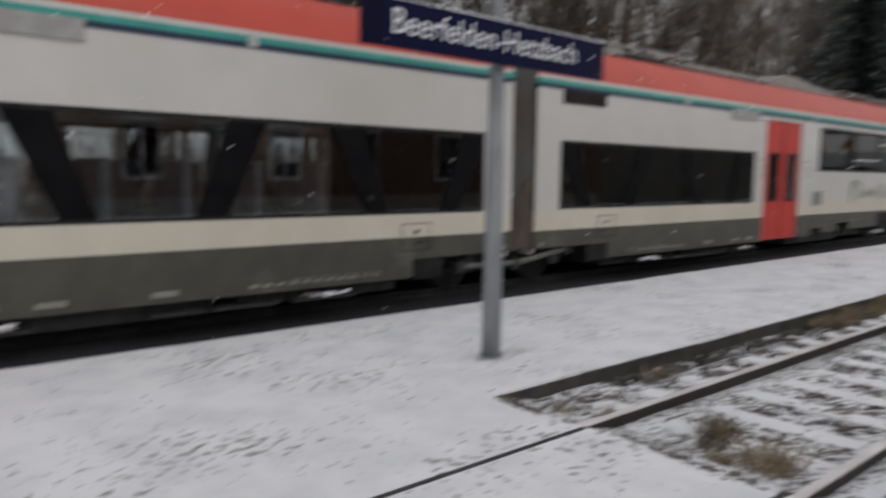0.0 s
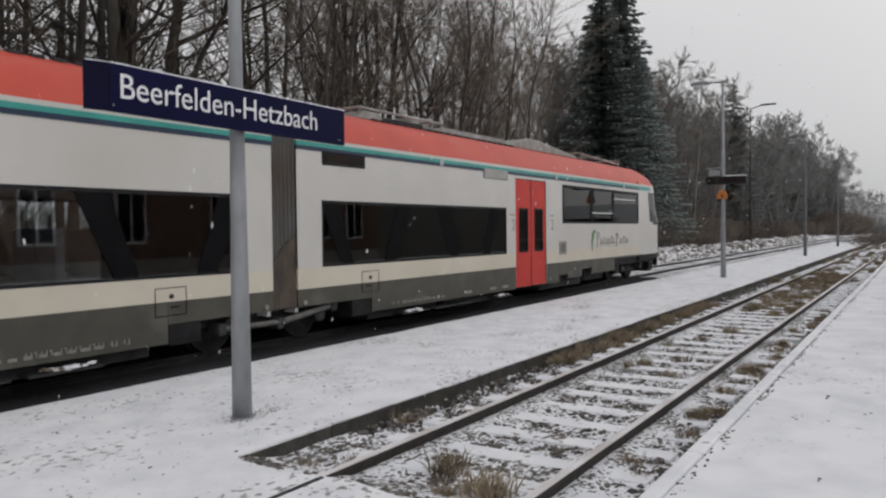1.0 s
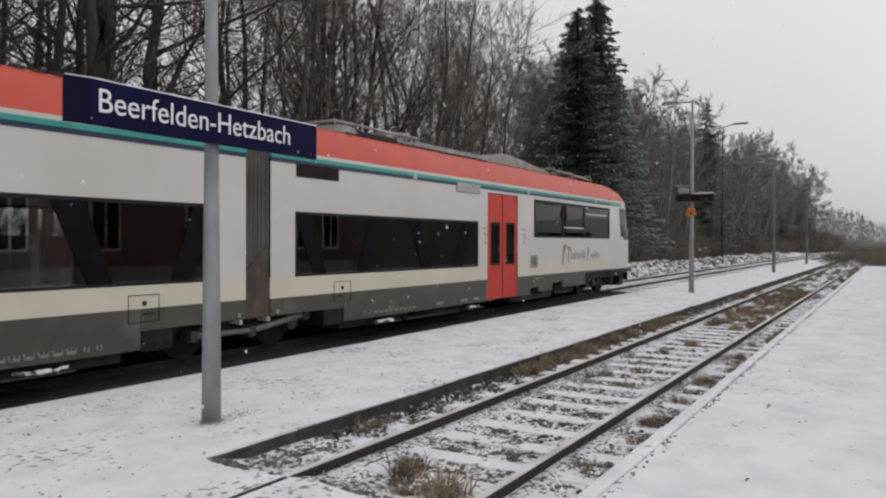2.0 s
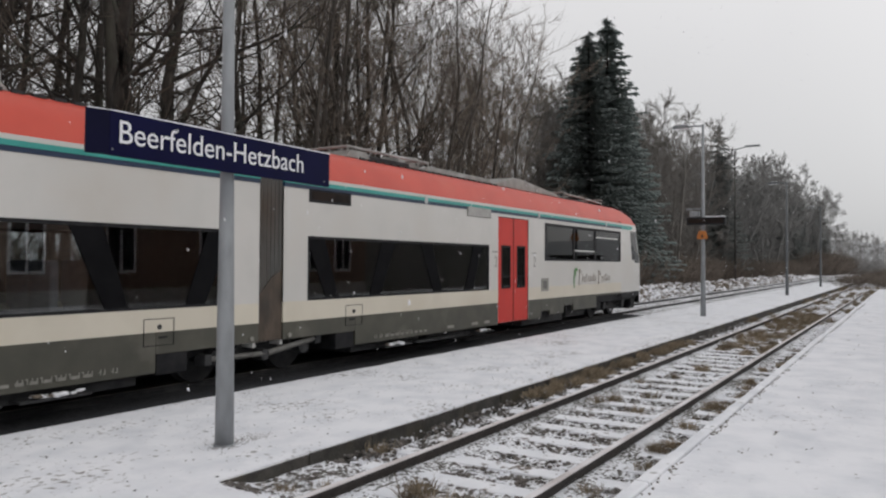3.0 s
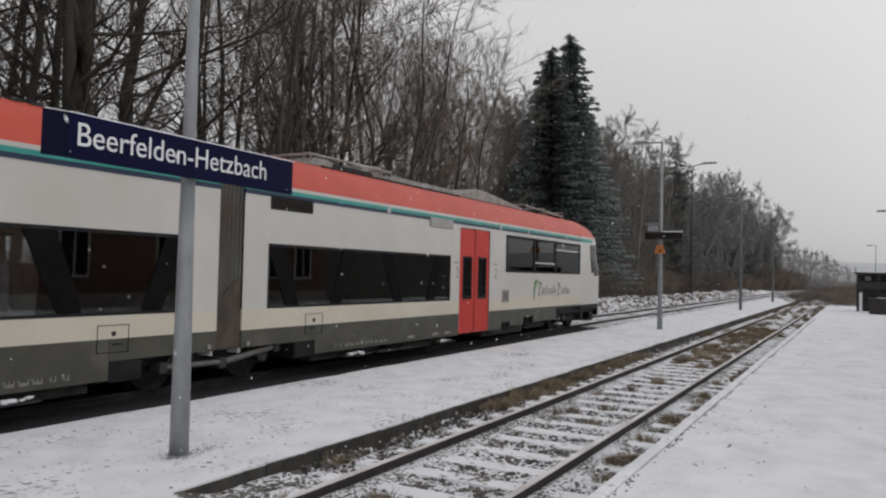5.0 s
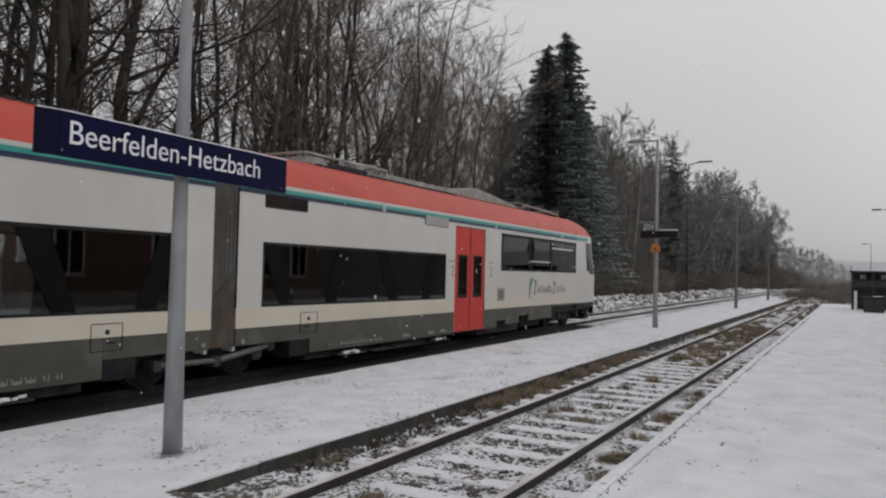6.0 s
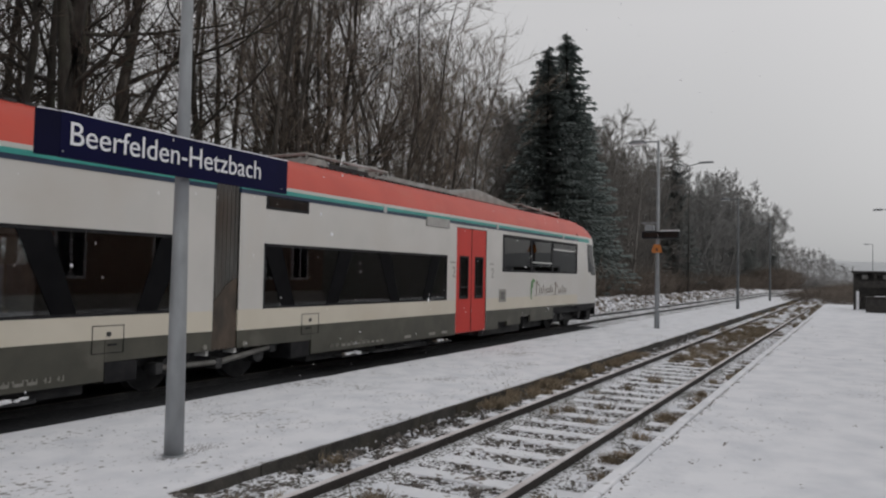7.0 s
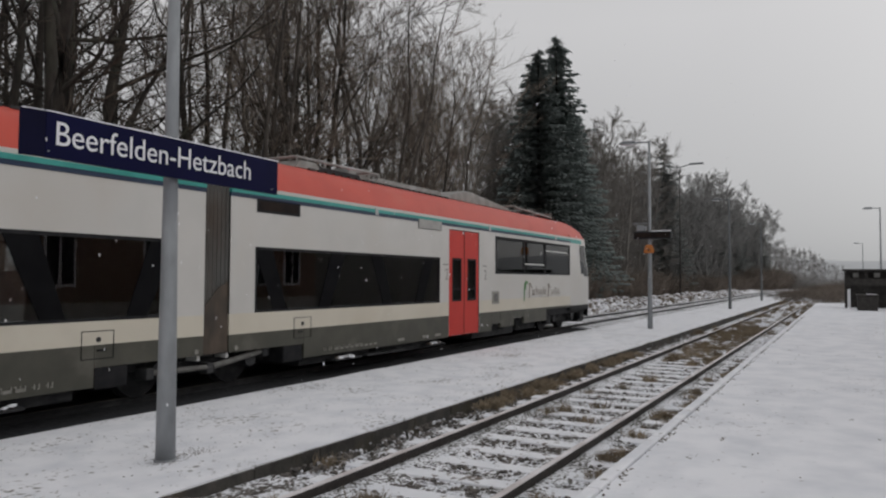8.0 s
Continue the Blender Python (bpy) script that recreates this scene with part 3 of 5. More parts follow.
        part("hatch_lock", Geo().prism([(px(2.11) + 0.035 * math.cos(k * math.pi / 5), 0.955 + 0.035 * math.sin(k * math.pi / 5)) for k in range(10)], "y", *sorted((y + o * 0.014, y))), UNDER, hatch)
        part("hatch_handle", bx(Geo(), 1.99, 2.12, *sorted((y + o * 0.016, y)), 0.80, 0.825), BLACK, hatch)
        vb = bx(Geo(), 6.26, 7.38, *sorted((y + o * 0.035, y)), 2.955, 3.17)
        part("vent_box", vb, VENT, root, "grey vent box below the stripe", bevel=0.008)
        sq = bx(Geo(), 10.4, 10.88, *sorted((y + o * 0.012, y)), 1.08, 1.44)
        sqp = part("service_flap", sq, FADED, root, "small brown-grey flap", bevel=0.006)
        part("flap_recess", bx(Geo(), 10.5, 10.78, *sorted((y + o * 0.015, y)), 1.15, 1.37), DULL, sqp)
        if s == sign_side:
            dp = bx(Geo(), 0.87, 2.0, *sorted((y + o * 0.012, y)), 2.885, 3.12)
            d = part("destination_display", dp, BLACK, root, "dark destination display", bevel=0.008)
            part("display_screen", bx(Geo(), 0.93, 1.94, *sorted((y + o * 0.016, y)), 2.93, 3.075), DISPLAY, d)
            part("display_frame", bx(Geo(), 0.83, 2.04, *sorted((y + o * 0.005, y)), 3.12, 3.20), WHITE, d)
        # class marks beside the door
        for u in (7.5, 9.78):
            mark = bx(Geo(), u, u + 0.26, *sorted((y + o * 0.006, y)), 2.12, 2.15)
            part("mark_bar", mark, FADED, root)
        if side == 0:
            for u in (7.62, 9.88):
                lettering("class_number", "2", 0.27, 0.15, FADED, root, pose(px(u) - (0.0 if s > 0 else 0.15), y - 0.001, 1.76, 90, 0, 0), 0.004, "grey class number")
            # script emblem drawn as plain strokes beside a green figure
            em = Geo()
            for du, dz, w, h in ((0.0, 0.0, 0.10, 0.22), (0.04, 0.2, 0.16, 0.2), (0.12, 0.36, 0.2, 0.1), (0.02, -0.16, 0.06, 0.18)):
                a = 12.75 + du
                bx(em, a, a + w, y - 0.006, y, 1.27 + dz, 1.27 + dz + h)
            part("emblem", em, GREEN, root, "green figure emblem")
            sc = Geo()
            for u0, u1, loops, tall in ((13.42, 14.72, 8, 0.17), (15.18, 16.05, 5, 0.16)):
                pen = []
                for k in range(loops * 8 + 1):
                    a = k * math.pi / 4
                    h = tall * (1.5 if int(k / 8) % 4 == 2 else 1.0)
                    pen.append((px(u0 + (u1 - u0) * k / (loops * 8) + 0.05 * math.sin(a)), y - 0.003, 1.29 + 0.5 * h * (1 - math.cos(a))))
                sc.tube(pen, 0.011, 4)
            for u0, w, h in ((13.15, 0.30, 0.40), (14.85, 0.26, 0.36)):
                sc.tube([(px(u0 + 0.04), y - 0.003, 1.20), (px(u0 + 0.10), y - 0.003, 1.27 + h)], 0.016, 4)
                sc.tube([(px(u0 + 0.02 + w * 0.5 * (1 - math.cos(a))), y - 0.003, 1.27 + h * (0.78 + 0.22 * math.sin(a * 1.6))) for a in np.linspace(0, 3.4, 9)], 0.014, 4)
            sc.tube([(px(13.2 + 2.8 * k / 10), y - 0.003, 1.235 + 0.02 * math.sin(k)) for k in range(11)], 0.006, 4)
            part("script_strokes", sc, SCRIPT, root, "brown-grey script strokes")
            nb = Geo()
            for k in range(23):
                if k not in (2, 5, 10, 16):
                    bx(nb, 2.74 + k * 0.058, 2.752 + k * 0.058, y - 0.0065, y, 0.405, 0.475)
                    bx(nb, 2.752 + k * 0.058, 2.775 + k * 0.058, y - 0.0065, y, 0.405 + 0.028 * (k % 3), 0.417 + 0.028 * (k % 3))
            tagged(part("number_bar", nb, FADED, root, "faded pale lettering bars on the skirt"), kind="stuff")
            nb = Geo()
            for k in range(9):
                bx(nb, 3.1 + k * 0.17, 3.2 + k * 0.17, y - 0.0065, y, 0.40, 0.44)
            for u0 in (5.4, 6.5, 7.1):
                bx(nb, u0, u0 + 0.28, y - 0.0065, y, 0.40, 0.46)
            tagged(part("label_bar", nb, FADED, root), kind="stuff")
            rs = random.Random(11 + s)
            for u0 in (3.25, 6.9):
                st = Geo()
                for k in range(11):
                    st.lump((px(u0 + rs.uniform(0, 0.55)), y + rs.uniform(-0.03, 0.1), 0.235 + rs.uniform(-0.015, 0.025)), rs.uniform(0.03, 0.06), (1.6, 1, 0.6))
                part("snow_crust", st, HEAP, root, "snow crust on the step below the skirt", smooth=True)
            for u0, u1 in ((3.1, 4.0), (4.2, 5.0), (5.1, 5.7), (6.8, 7.6)):
                part("step_rail", bx(Geo(), u0, u1, y - 0.02, y + 0.25, 0.185, 0.215), UNDER, root)
    # roof
    prof = [(FACE + d, z) for d, z in ROOF_LINE]
    prof += [(FACE + 2 * HALF_W - d, z) for d, z in reversed(ROOF_LINE[:-1])]
    rf = Geo()
    n = len(prof)
    for u in (0.27, 6, 12, NOSE_U):
        rf.v += [(px(u), y, z) for y, z in prof]
    rf.f = [(a * n + b, (a + 1) * n + b, (a + 1) * n + b + 1, a * n + b + 1) for a in range(3) for b in range(n - 1)]
    rf.v += [(px(0.27), y, z) for y, z in prof]
    rf.f.append(tuple(4 * n + k for k in range(n)))
    part("roof", rf, RED, root, "red curved roof edge", smooth=True)
    # end wall at the gangway, floor, ceiling
    part("end_wall", bx(Geo(), 0.27, 0.33, FACE + 0.07, FACE + 2 * HALF_W - 0.07, 0.5, 3.35), LINER, root)
    part("floor", bx(Geo(), 0.33, 14.7, FACE + 0.08, FACE + 2 * HALF_W - 0.08, 0.60, 0.72), LINER, root)
    part("cab_floor", bx(Geo(), 14.7, 18.6, FACE + 0.34, FACE + 2 * HALF_W - 0.34, 0.75, 0.84), UNDER, root)
    part("inner_ceiling", bx(Geo(), 0.33, 17.2, FACE + 0.08, FACE + 2 * HALF_W - 0.08, 2.98, 3.02), LINER, root)
    for u in [1.4 + 0.85 * k for k in range(7)] + [11.2, 12.2, 13.2]:
        for yy in (FACE + 0.16, FACE + 1.86):
            seat = Geo()
            bx(seat, u, u + 0.42, yy, yy + 0.92, 0.72, 1.16)
            bx(seat, u + 0.34, u + 0.46, yy, yy + 0.44, 1.16, 1.86)
            bx(seat, u + 0.34, u + 0.46, yy + 0.48, yy + 0.92, 1.16, 1.86)
            part("seat", seat, SEAT, root, "dark blue passenger seat", bevel=0.03)
    # nose
    zs = [0.36, 0.5, 0.66, 0.84, 1.1, 1.5, 1.9, 2.0, 2.4, 2.8, 3.05, 3.10, 3.165, 3.235, 3.30, 3.42, 3.56, 3.70, 3.82, 3.90, 3.95]
    m, ne = 40, 5.8
    shells = {}

    def spot(k, z):
        a = math.pi * k / m
        c, si = math.cos(a), math.sin(a)
        w = HALF_W - nose_inset(z)
        return (px(NOSE_U + nose_reach(z) * abs(si) ** (2 / ne)), FACE + HALF_W - math.copysign(w * abs(c) ** (2 / ne), c), z)
    for z0, z1 in zip(zs, zs[1:]):
        for k in range(m):
            kk = min(k, m - 1 - k)
            if z0 < 0.84:
                if z0 < 0.66 and kk < 9:
                    continue
                key = "nose_skirt"
            elif 1.9 <= z0 < 3.05 and kk >= 7:
                key = "windscreen"
            elif 1.9 <= z0 < 3.05 and 1 <= kk < 6 and (z0 >= 2.0 or kk > 1):
                key = ("quarter_window", k < m / 2)
            elif z0 >= 3.30:
                key = "nose_roof"
            elif 3.10 <= z0 < 3.235 and kk < 2:
                key = ("nose_stripe", k < m / 2)
            else:
                key = "nose_shell"
            g = shells.setdefault(key, Geo())
            g.quad(spot(k, z0), spot(k + 1, z0), spot(k + 1, z1), spot(k, z1))
    g = shells["nose_roof"]
    g.v += [spot(k, zs[-1]) for k in range(m + 1)]
    g.f.append(tuple(range(len(g.v) - m - 1, len(g.v))))
    looks = dict(nose_skirt=(BLACK, "black lower nose skirt"), windscreen=(NOSE_GLASS, "dark curved windscreen"), quarter_window=(NOSE_GLASS, "dark curved quarter window"), nose_roof=(RED, "red rounded front of the roof"), nose_stripe=(TEAL, ""), nose_shell=(WHITE, "cream-white rounded nose"))
    hub = Vector((px(17.2), TRAIN_Y, 1.8))
    for key, g in shells.items():
        key = key if isinstance(key, str) else key[0]
        bm = bmesh.new()
        bm.from_mesh(g.mesh(key, looks[key][0]))
        bmesh.ops.remove_doubles(bm, verts=bm.verts[:], dist=0.001)
        bmesh.ops.recalc_face_normals(bm, faces=bm.faces)
        if sum((f.calc_center_median() - hub).dot(f.normal) for f in bm.faces) < 0:
            bmesh.ops.reverse_faces(bm, faces=bm.faces)
        me = bpy.data.meshes.new(key)
        bm.to_mesh(me)
        bm.free()
        me.materials.append(looks[key][0])
        me.polygons.foreach_set("use_smooth", [True] * len(me.polygons))
        ob = part(key, me, None, root, looks[key][1])
        if looks[key][0] == NOSE_GLASS:
            ob.visible_shadow = False
    part("cab_partition", bx(Geo(), 17.05, 17.12, FACE + 0.1, FACE + 2 * HALF_W - 0.1, 0.72, 2.4), LINER, root)
    part("drivers_desk", bx(Geo(), 18.3, 18.9, FACE + 0.6, FACE + 2 * HALF_W - 0.6, 0.9, 1.75), BLACK, root, bevel=0.05)
    coupler = Geo().tube([(px(19.4), TRAIN_Y, 0.72), (px(20.2), TRAIN_Y, 0.72)], 0.09, 10)
    part("coupler", coupler, UNDER, root)
    # roof equipment
    near_u = 2.6 if s > 0 else 3.85  # the middle car ends its roof gear further back
    for u0, u1, z in ((near_u, near_u + 0.8, 4.08), (5.4, 8.6, 4.06)):
        a, b = min(px(u0), px(u1)), max(px(u0), px(u1))
        fair = Geo().prism([(a, 3.93), (b, 3.93), (b - 0.15, z), (a + 0.15, z)], "y", FACE + 0.62, FACE + 2.3)
        part("roof_fairing", fair, ROOFGREY, root, "snowy grey roof fairing")
    hump = Geo()
    a, b = sorted((px(8.6), px(13.4)))
    up = [(a, 3.93), (b, 3.93), (b - 0.3, 4.02), (a + 1.9, 4.25), (a + 1.4, 4.25)] if s > 0 else [(a, 3.93), (b, 3.93), (b - 1.4, 4.25), (b - 1.9, 4.25), (a + 0.3, 4.02)]
    hump.prism(up, "y", FACE + 0.66, FACE + 2.26)
    part("air_conditioner", hump, ROOFGREY, root, "sloping grey air conditioner casing", bevel=0.03)
    for u in (near_u + 0.1, 5.2, 5.6, 13.6, 15.2, 17.0):
        part("roof_hoop", Geo().tube([(px(u), FACE + 0.66, 3.9), (px(u), FACE + 0.66, 4.14), (px(u), FACE + 2.2, 4.14), (px(u), FACE + 2.2, 3.9)], 0.03, 6), ROOFGREY, root)
    for yy in (FACE + 0.66, FACE + 2.2):
        part("roof_rail", Geo().tube([(px(near_u + 0.1), yy, 4.14), (px(5.6), yy, 4.14)], 0.028, 6), ROOFGREY, root, "grey rail along the roof equipment")
        part("roof_rail", Geo().tube([(px(13.6), yy, 4.10), (px(15.4), yy, 4.06), (px(17.0), yy, 4.0)], 0.03, 6), ROOFGREY, root, "grey rail along the roof equipment")
    for u0, u1, z0, z1 in ((near_u + 0.6, 5.2, 3.94, 4.10), (13.8, 16.4, 3.9, 4.02)):
        part("roof_unit", bx(Geo(), u0, u1, FACE + 0.9, FACE + 2.0, z0, z1), UNDER, root, "dark engine cooling unit on the roof", bevel=0.03)
    ex = Geo()
    a, b = sorted((px(4.9), px(5.7)))
    ex.prism([(a, 3.94), (b, 3.94), (b, 4.3), (a, 4.24)], "y", FACE + 1.0, FACE + 1.7)
    part("exhaust_box", ex, ROOFGREY, root, bevel=0.02)
    for k in range(22):
        u = 2.9 + k * 0.27
        part("cable_clip", bx(Geo(), u, u + 0.16, FACE + 0.50, FACE + 0.58, 3.885, 3.93), UNDER, root)
    # under the floor
    for u0, u1, z0 in ((2.3, 4.6, 0.16), (4.9, 7.6, 0.12), (9.6, 12.4, 0.16), (12.7, 14.2, 0.22)):
        part("underfloor_box", bx(Geo(), u0, u1, FACE + 0.22, FACE + 2 * HALF_W - 0.22, z0, 0.62), UNDER, root, "grimy underfloor equipment box", bevel=0.02)
    # black block and linings stand in for shade inside the bogie cut-out
    part("bogie_well", bx(Geo(), 14.8, 19.3, FACE + 0.69, FACE + 2 * HALF_W - 0.69, 0.2, 0.74), BLACK, root, "black block filling the shaded hollow over the leading bogie", bevel=0.05)
    for side_y in (FACE + 0.10, FACE + 2 * HALF_W - 0.28):
        part("well_lining", bx(Geo(), 14.78, 19.2, side_y, side_y + 0.18, 0.56, 0.84), BLACK, root, bevel=0.02)
        for u in (15.0, 18.6):
            part("sand_box", bx(Geo(), u, u + 0.42, side_y, side_y + 0.18, 0.30, 0.66), BLACK, root, "black box beside the bogie", bevel=0.03)
    plough = [(px(19.2), 0.16), (px(19.75), 0.16), (px(19.9), 0.55), (px(19.3), 0.60)]
    part("rail_guard", Geo().prism(plough, "y", FACE + 0.35, FACE + 2 * HALF_W - 0.35), UNDER, root, "dark rail guard under the nose", bevel=0.02)
    bogie(root, px(16.9))
    bx_box = bx(Geo(), 1.62, 2.14, FACE + 0.02, FACE + 0.5, 0.29, 0.60)
    part("sand_box", bx_box, BLACK, root, "black box beside the bogie", bevel=0.015)


def wheel_mesh(g, x, y, r=0.42, w=0.13):
    o = [(x + r * math.cos(k * math.pi / 14), r + r * math.sin(k * math.pi / 14)) for k in range(28)]
    g.prism(o, "y", y - w / 2, y + w / 2)
    g.prism([(x + (c - x) * 1.06, r + (z - r) * 1.06) for c, z in o], "y", y + (w / 2 if y < TRAIN_Y else -w / 2 - 0.03), y + (w / 2 + 0.03 if y < TRAIN_Y else -w / 2))
    return g


def bogie(root, cx):
    fr = Geo()
    for yy in (TRAIN_Y - 1.12, TRAIN_Y + 1.0):
        fr.prism([(cx - 1.75, 0.42), (cx - 1.2, 0.42), (cx - 0.6, 0.30), (cx + 0.6, 0.30), (cx + 1.2, 0.42), (cx + 1.75, 0.42), (cx + 1.75, 0.56), (cx - 1.75, 0.56)], "y", yy, yy + 0.12)
    fr.box(cx - 0.3, cx + 0.3, TRAIN_Y - 1.1, TRAIN_Y + 1.1, 0.3, 0.55)
    frame_ob = part("bogie", fr, UNDER, root, "dark bogie frame", bevel=0.01)
    for dx in (-0.95, 0.95):
        for yy in (TRAIN_Y - 0.76, TRAIN_Y + 0.76):
            part("wheel", wheel_mesh(Geo(), cx + dx, yy), UNDER, frame_ob, "rusty steel wheel")
        hub = Geo().tube([(cx + dx, TRAIN_Y - 1.30, 0.42), (cx + dx, TRAIN_Y + 1.2, 0.42)], 0.13, 12)
        part("axle", hub, UNDER, frame_ob)
        spring = Geo()
        for k in range(6):
            spring.tube([(cx + dx * 0.62 + 0.12 * math.cos(t), TRAIN_Y - 1.16 + 0.12 * math.sin(t), 0.40 + k * 0.05 + t * 0.008) for t in np.linspace(0, 6.283, 9)], 0.018, 4)
        part("spring", spring, UNDER, frame_ob)


def build_train():
    root = thing("railcar_train", "standing two-car cream, grey and red diesel railcar on its track", "train", (GANGWAY_X, TRAIN_Y, 0))
    holder = Matrix.Translation((-GANGWAY_X, -TRAIN_Y, 0))
    build_car(root, 1, 1)
    build_car(root, -1, 1)
    # gangway bellows
    ribs = []
    for k in range(13):
        ribs.append((GANGWAY_X - 0.268 + k * 0.536 / 12, FACE + (0.055 if k % 2 else 0.035)))
    bl = Geo().prism(ribs + [(GANGWAY_X + 0.268, FACE + 2 * HALF_W - 0.05), (GANGWAY_X - 0.268, FACE + 2 * HALF_W - 0.05)], "z", 0.58, 3.36)
    part("gangway_bellows", bl, BELLOWS, root, "dirty grey gangway bellows between the cars")
    # thin added sheet carries the brown stain of the lower bellows
    grime = Geo().prism([(GANGWAY_X - 0.262, 0.60), (GANGWAY_X + 0.262, 0.60), (GANGWAY_X + 0.262, 1.72), (GANGWAY_X + 0.05, 1.62), (GANGWAY_X - 0.262, 1.30)], "y", FACE + 0.024, FACE + 0.036)
    part("gangway_apron", grime, STAIN_BROWN, root, "thin rust-brown sheet for the stained lower gangway bellows")
    part("gangway_cover", Geo().box(GANGWAY_X - 0.28, GANGWAY_X + 0.28, FACE + 0.35, FACE + 2 * HALF_W - 0.35, 3.3, 3.78), UNDER, root, bevel=0.03)
    bogie(root, GANGWAY_X)
    part("coupling_beam", Geo().box(GANGWAY_X - 0.9, GANGWAY_X + 0.9, FACE + 0.3, FACE + 2 * HALF_W - 0.3, 0.5, 0.66), UNDER, root, bevel=0.02)
    d = Geo().tube([(GANGWAY_X - 1.15, FACE + 0.12, 0.40), (GANGWAY_X - 0.05, FACE + 0.1, 0.385)], 0.042, 8)
    part("damper", d, DULL, root, "pale grey damper tube")
    d = Geo().tube([(GANGWAY_X + 0.02, FACE + 0.1, 0.385), (GANGWAY_X + 1.15, FACE + 0.12, 0.53)], 0.05, 8)
    part("damper", d, DULL, root, "pale grey damper tube")
    for x, z in ((GANGWAY_X - 0.05, 0.37), (GANGWAY_X + 1.2, 0.53), (GANGWAY_X - 1.2, 0.4)):
        part("damper_mount", Geo().box(x - 0.07, x + 0.07, FACE + 0.06, FACE + 0.3, z - 0.09, z + 0.08), UNDER, root, bevel=0.02)
    for x in (GANGWAY_X - 0.42, GANGWAY_X + 0.42):
        part("marker_light", Geo().prism([(x + 0.04 * math.cos(k * 0.785), 0.65 + 0.04 * math.sin(k * 0.785)) for k in range(8)], "y", FACE - 0.02, FACE + 0.02), FADED, root)
    for o in root.children:
        o.matrix_parent_inverse = holder


build_train()


# ---- woodland ----
def grow(seed, height, girth, limbs, subs, twigs, first=0.22, fork=False, sides=3, fat=1.0, bends=2, form="spreading"):
    """A bare tree: trunk and limbs in one mesh, fine twigs in another."""
    rs = random.Random(seed)
    wood, fine = Geo(), Geo()

    def path(p, d, length, n, wander, lift):
        pts = [Vector(p)]
        d = Vector(d).normalized()
        for k in range(n):
            d = (d + Vector((rs.gauss(0, wander), rs.gauss(0, wander), rs.gauss(0, wander) + lift))).normalized()
            pts.append(pts[-1] + d * (length / n))
        return pts

    def along(pts, t):
        f = t * (len(pts) - 1)
        i = min(int(f), len(pts) - 2)
        return pts[i].lerp(pts[i + 1], f - i), (pts[i + 1] - pts[i]).normalized()

    def side_way(d, spread):
        a = rs.uniform(0, 6.283)
        o = d.orthogonal().normalized()
        o = (o * math.cos(a) + d.cross(o) * math.sin(a))
        return (d * math.cos(spread) + o * math.sin(spread))

    stems = [(path((0, 0, -0.3), (rs.gauss(0, 0.04), rs.gauss(0, 0.04), 1), height, 9, 0.075, 0.045), girth)]
    if fork:
        p, d = along(stems[0][0], 0.2)
        stems.append((path(p, side_way(d, 0.35), height * 0.75, 8, 0.06, 0.06), girth * 0.75))
    for pts, r in stems:
        wood.tube(pts, [max(0.012, r * (1 - k / (len(pts) - 1)) ** 0.8 + 0.01) * (1.25 if k == 0 else 1) for k in range(len(pts))], 7)
    for k in range(limbs):
        stem, r0 = stems[k % len(stems)]
        t = first + (0.96 - first) * (k + rs.random()) / limbs
        p, d = along(stem, t)
        lw = side_way(d, {"spreading": rs.uniform(0.8, 1.35), "upright": rs.uniform(0.45, 0.85), "full": rs.uniform(0.6, 1.05)}[form])
        ll = height * rs.uniform(0.2, 0.36) * (0.18 + 0.82 * math.sin(math.pi * min(1.0, 0.16 + 0.80 * t)))
        if form == "full":
            ll = height * rs.uniform(0.15, 0.21) * (0.40 + 0.60 * math.sqrt(max(0.0, 1 - ((t - 0.5) / 0.52) ** 2)))
        r1 = max(0.014, r0 * (1 - t) * 0.6)
        lp = path(p, lw, ll, 5, 0.13, 0.07)
        wood.tube(lp, [r1 * (1 - 0.8 * q / 5) for q in range(6)], 4, False)
        for j in range(max(2, int(subs * min(1.0, ll / 1.6)))):
            q, dd = along(lp, rs.uniform(0.2, 1.0))
            sl = ll * rs.uniform(0.25, 0.55)
            sp = path(q, side_way(dd, rs.uniform(0.4, 1.0)), sl, 3, 0.16, 0.08)
            fine.tube(sp, [max(0.009 * fat, r1 * 0.34 * (1 - 0.75 * w / 3)) for w in range(4)], sides, False)
            for i in range(twigs):
                q2, d2 = along(sp, rs.uniform(0.15, 1.0))
                tp = path(q2, side_way(d2, rs.uniform(0.3, 0.9)), rs.uniform(0.35, 0.9) * (0.5 + 0.05 * height) * min(1.0, 0.15 + 0.6 * sl), bends, 0.2, 0.06)
                if bends == 1:
                    fine.spike(tp[0], tp[-1], 0.0095 * fat)
                else:
                    fine.tube(tp[:-1], [0.0085 * fat, 0.0068 * fat], sides, False)
                    fine.spike(tp[-2], tp[-1], 0.0068 * fat)
    return wood, fine


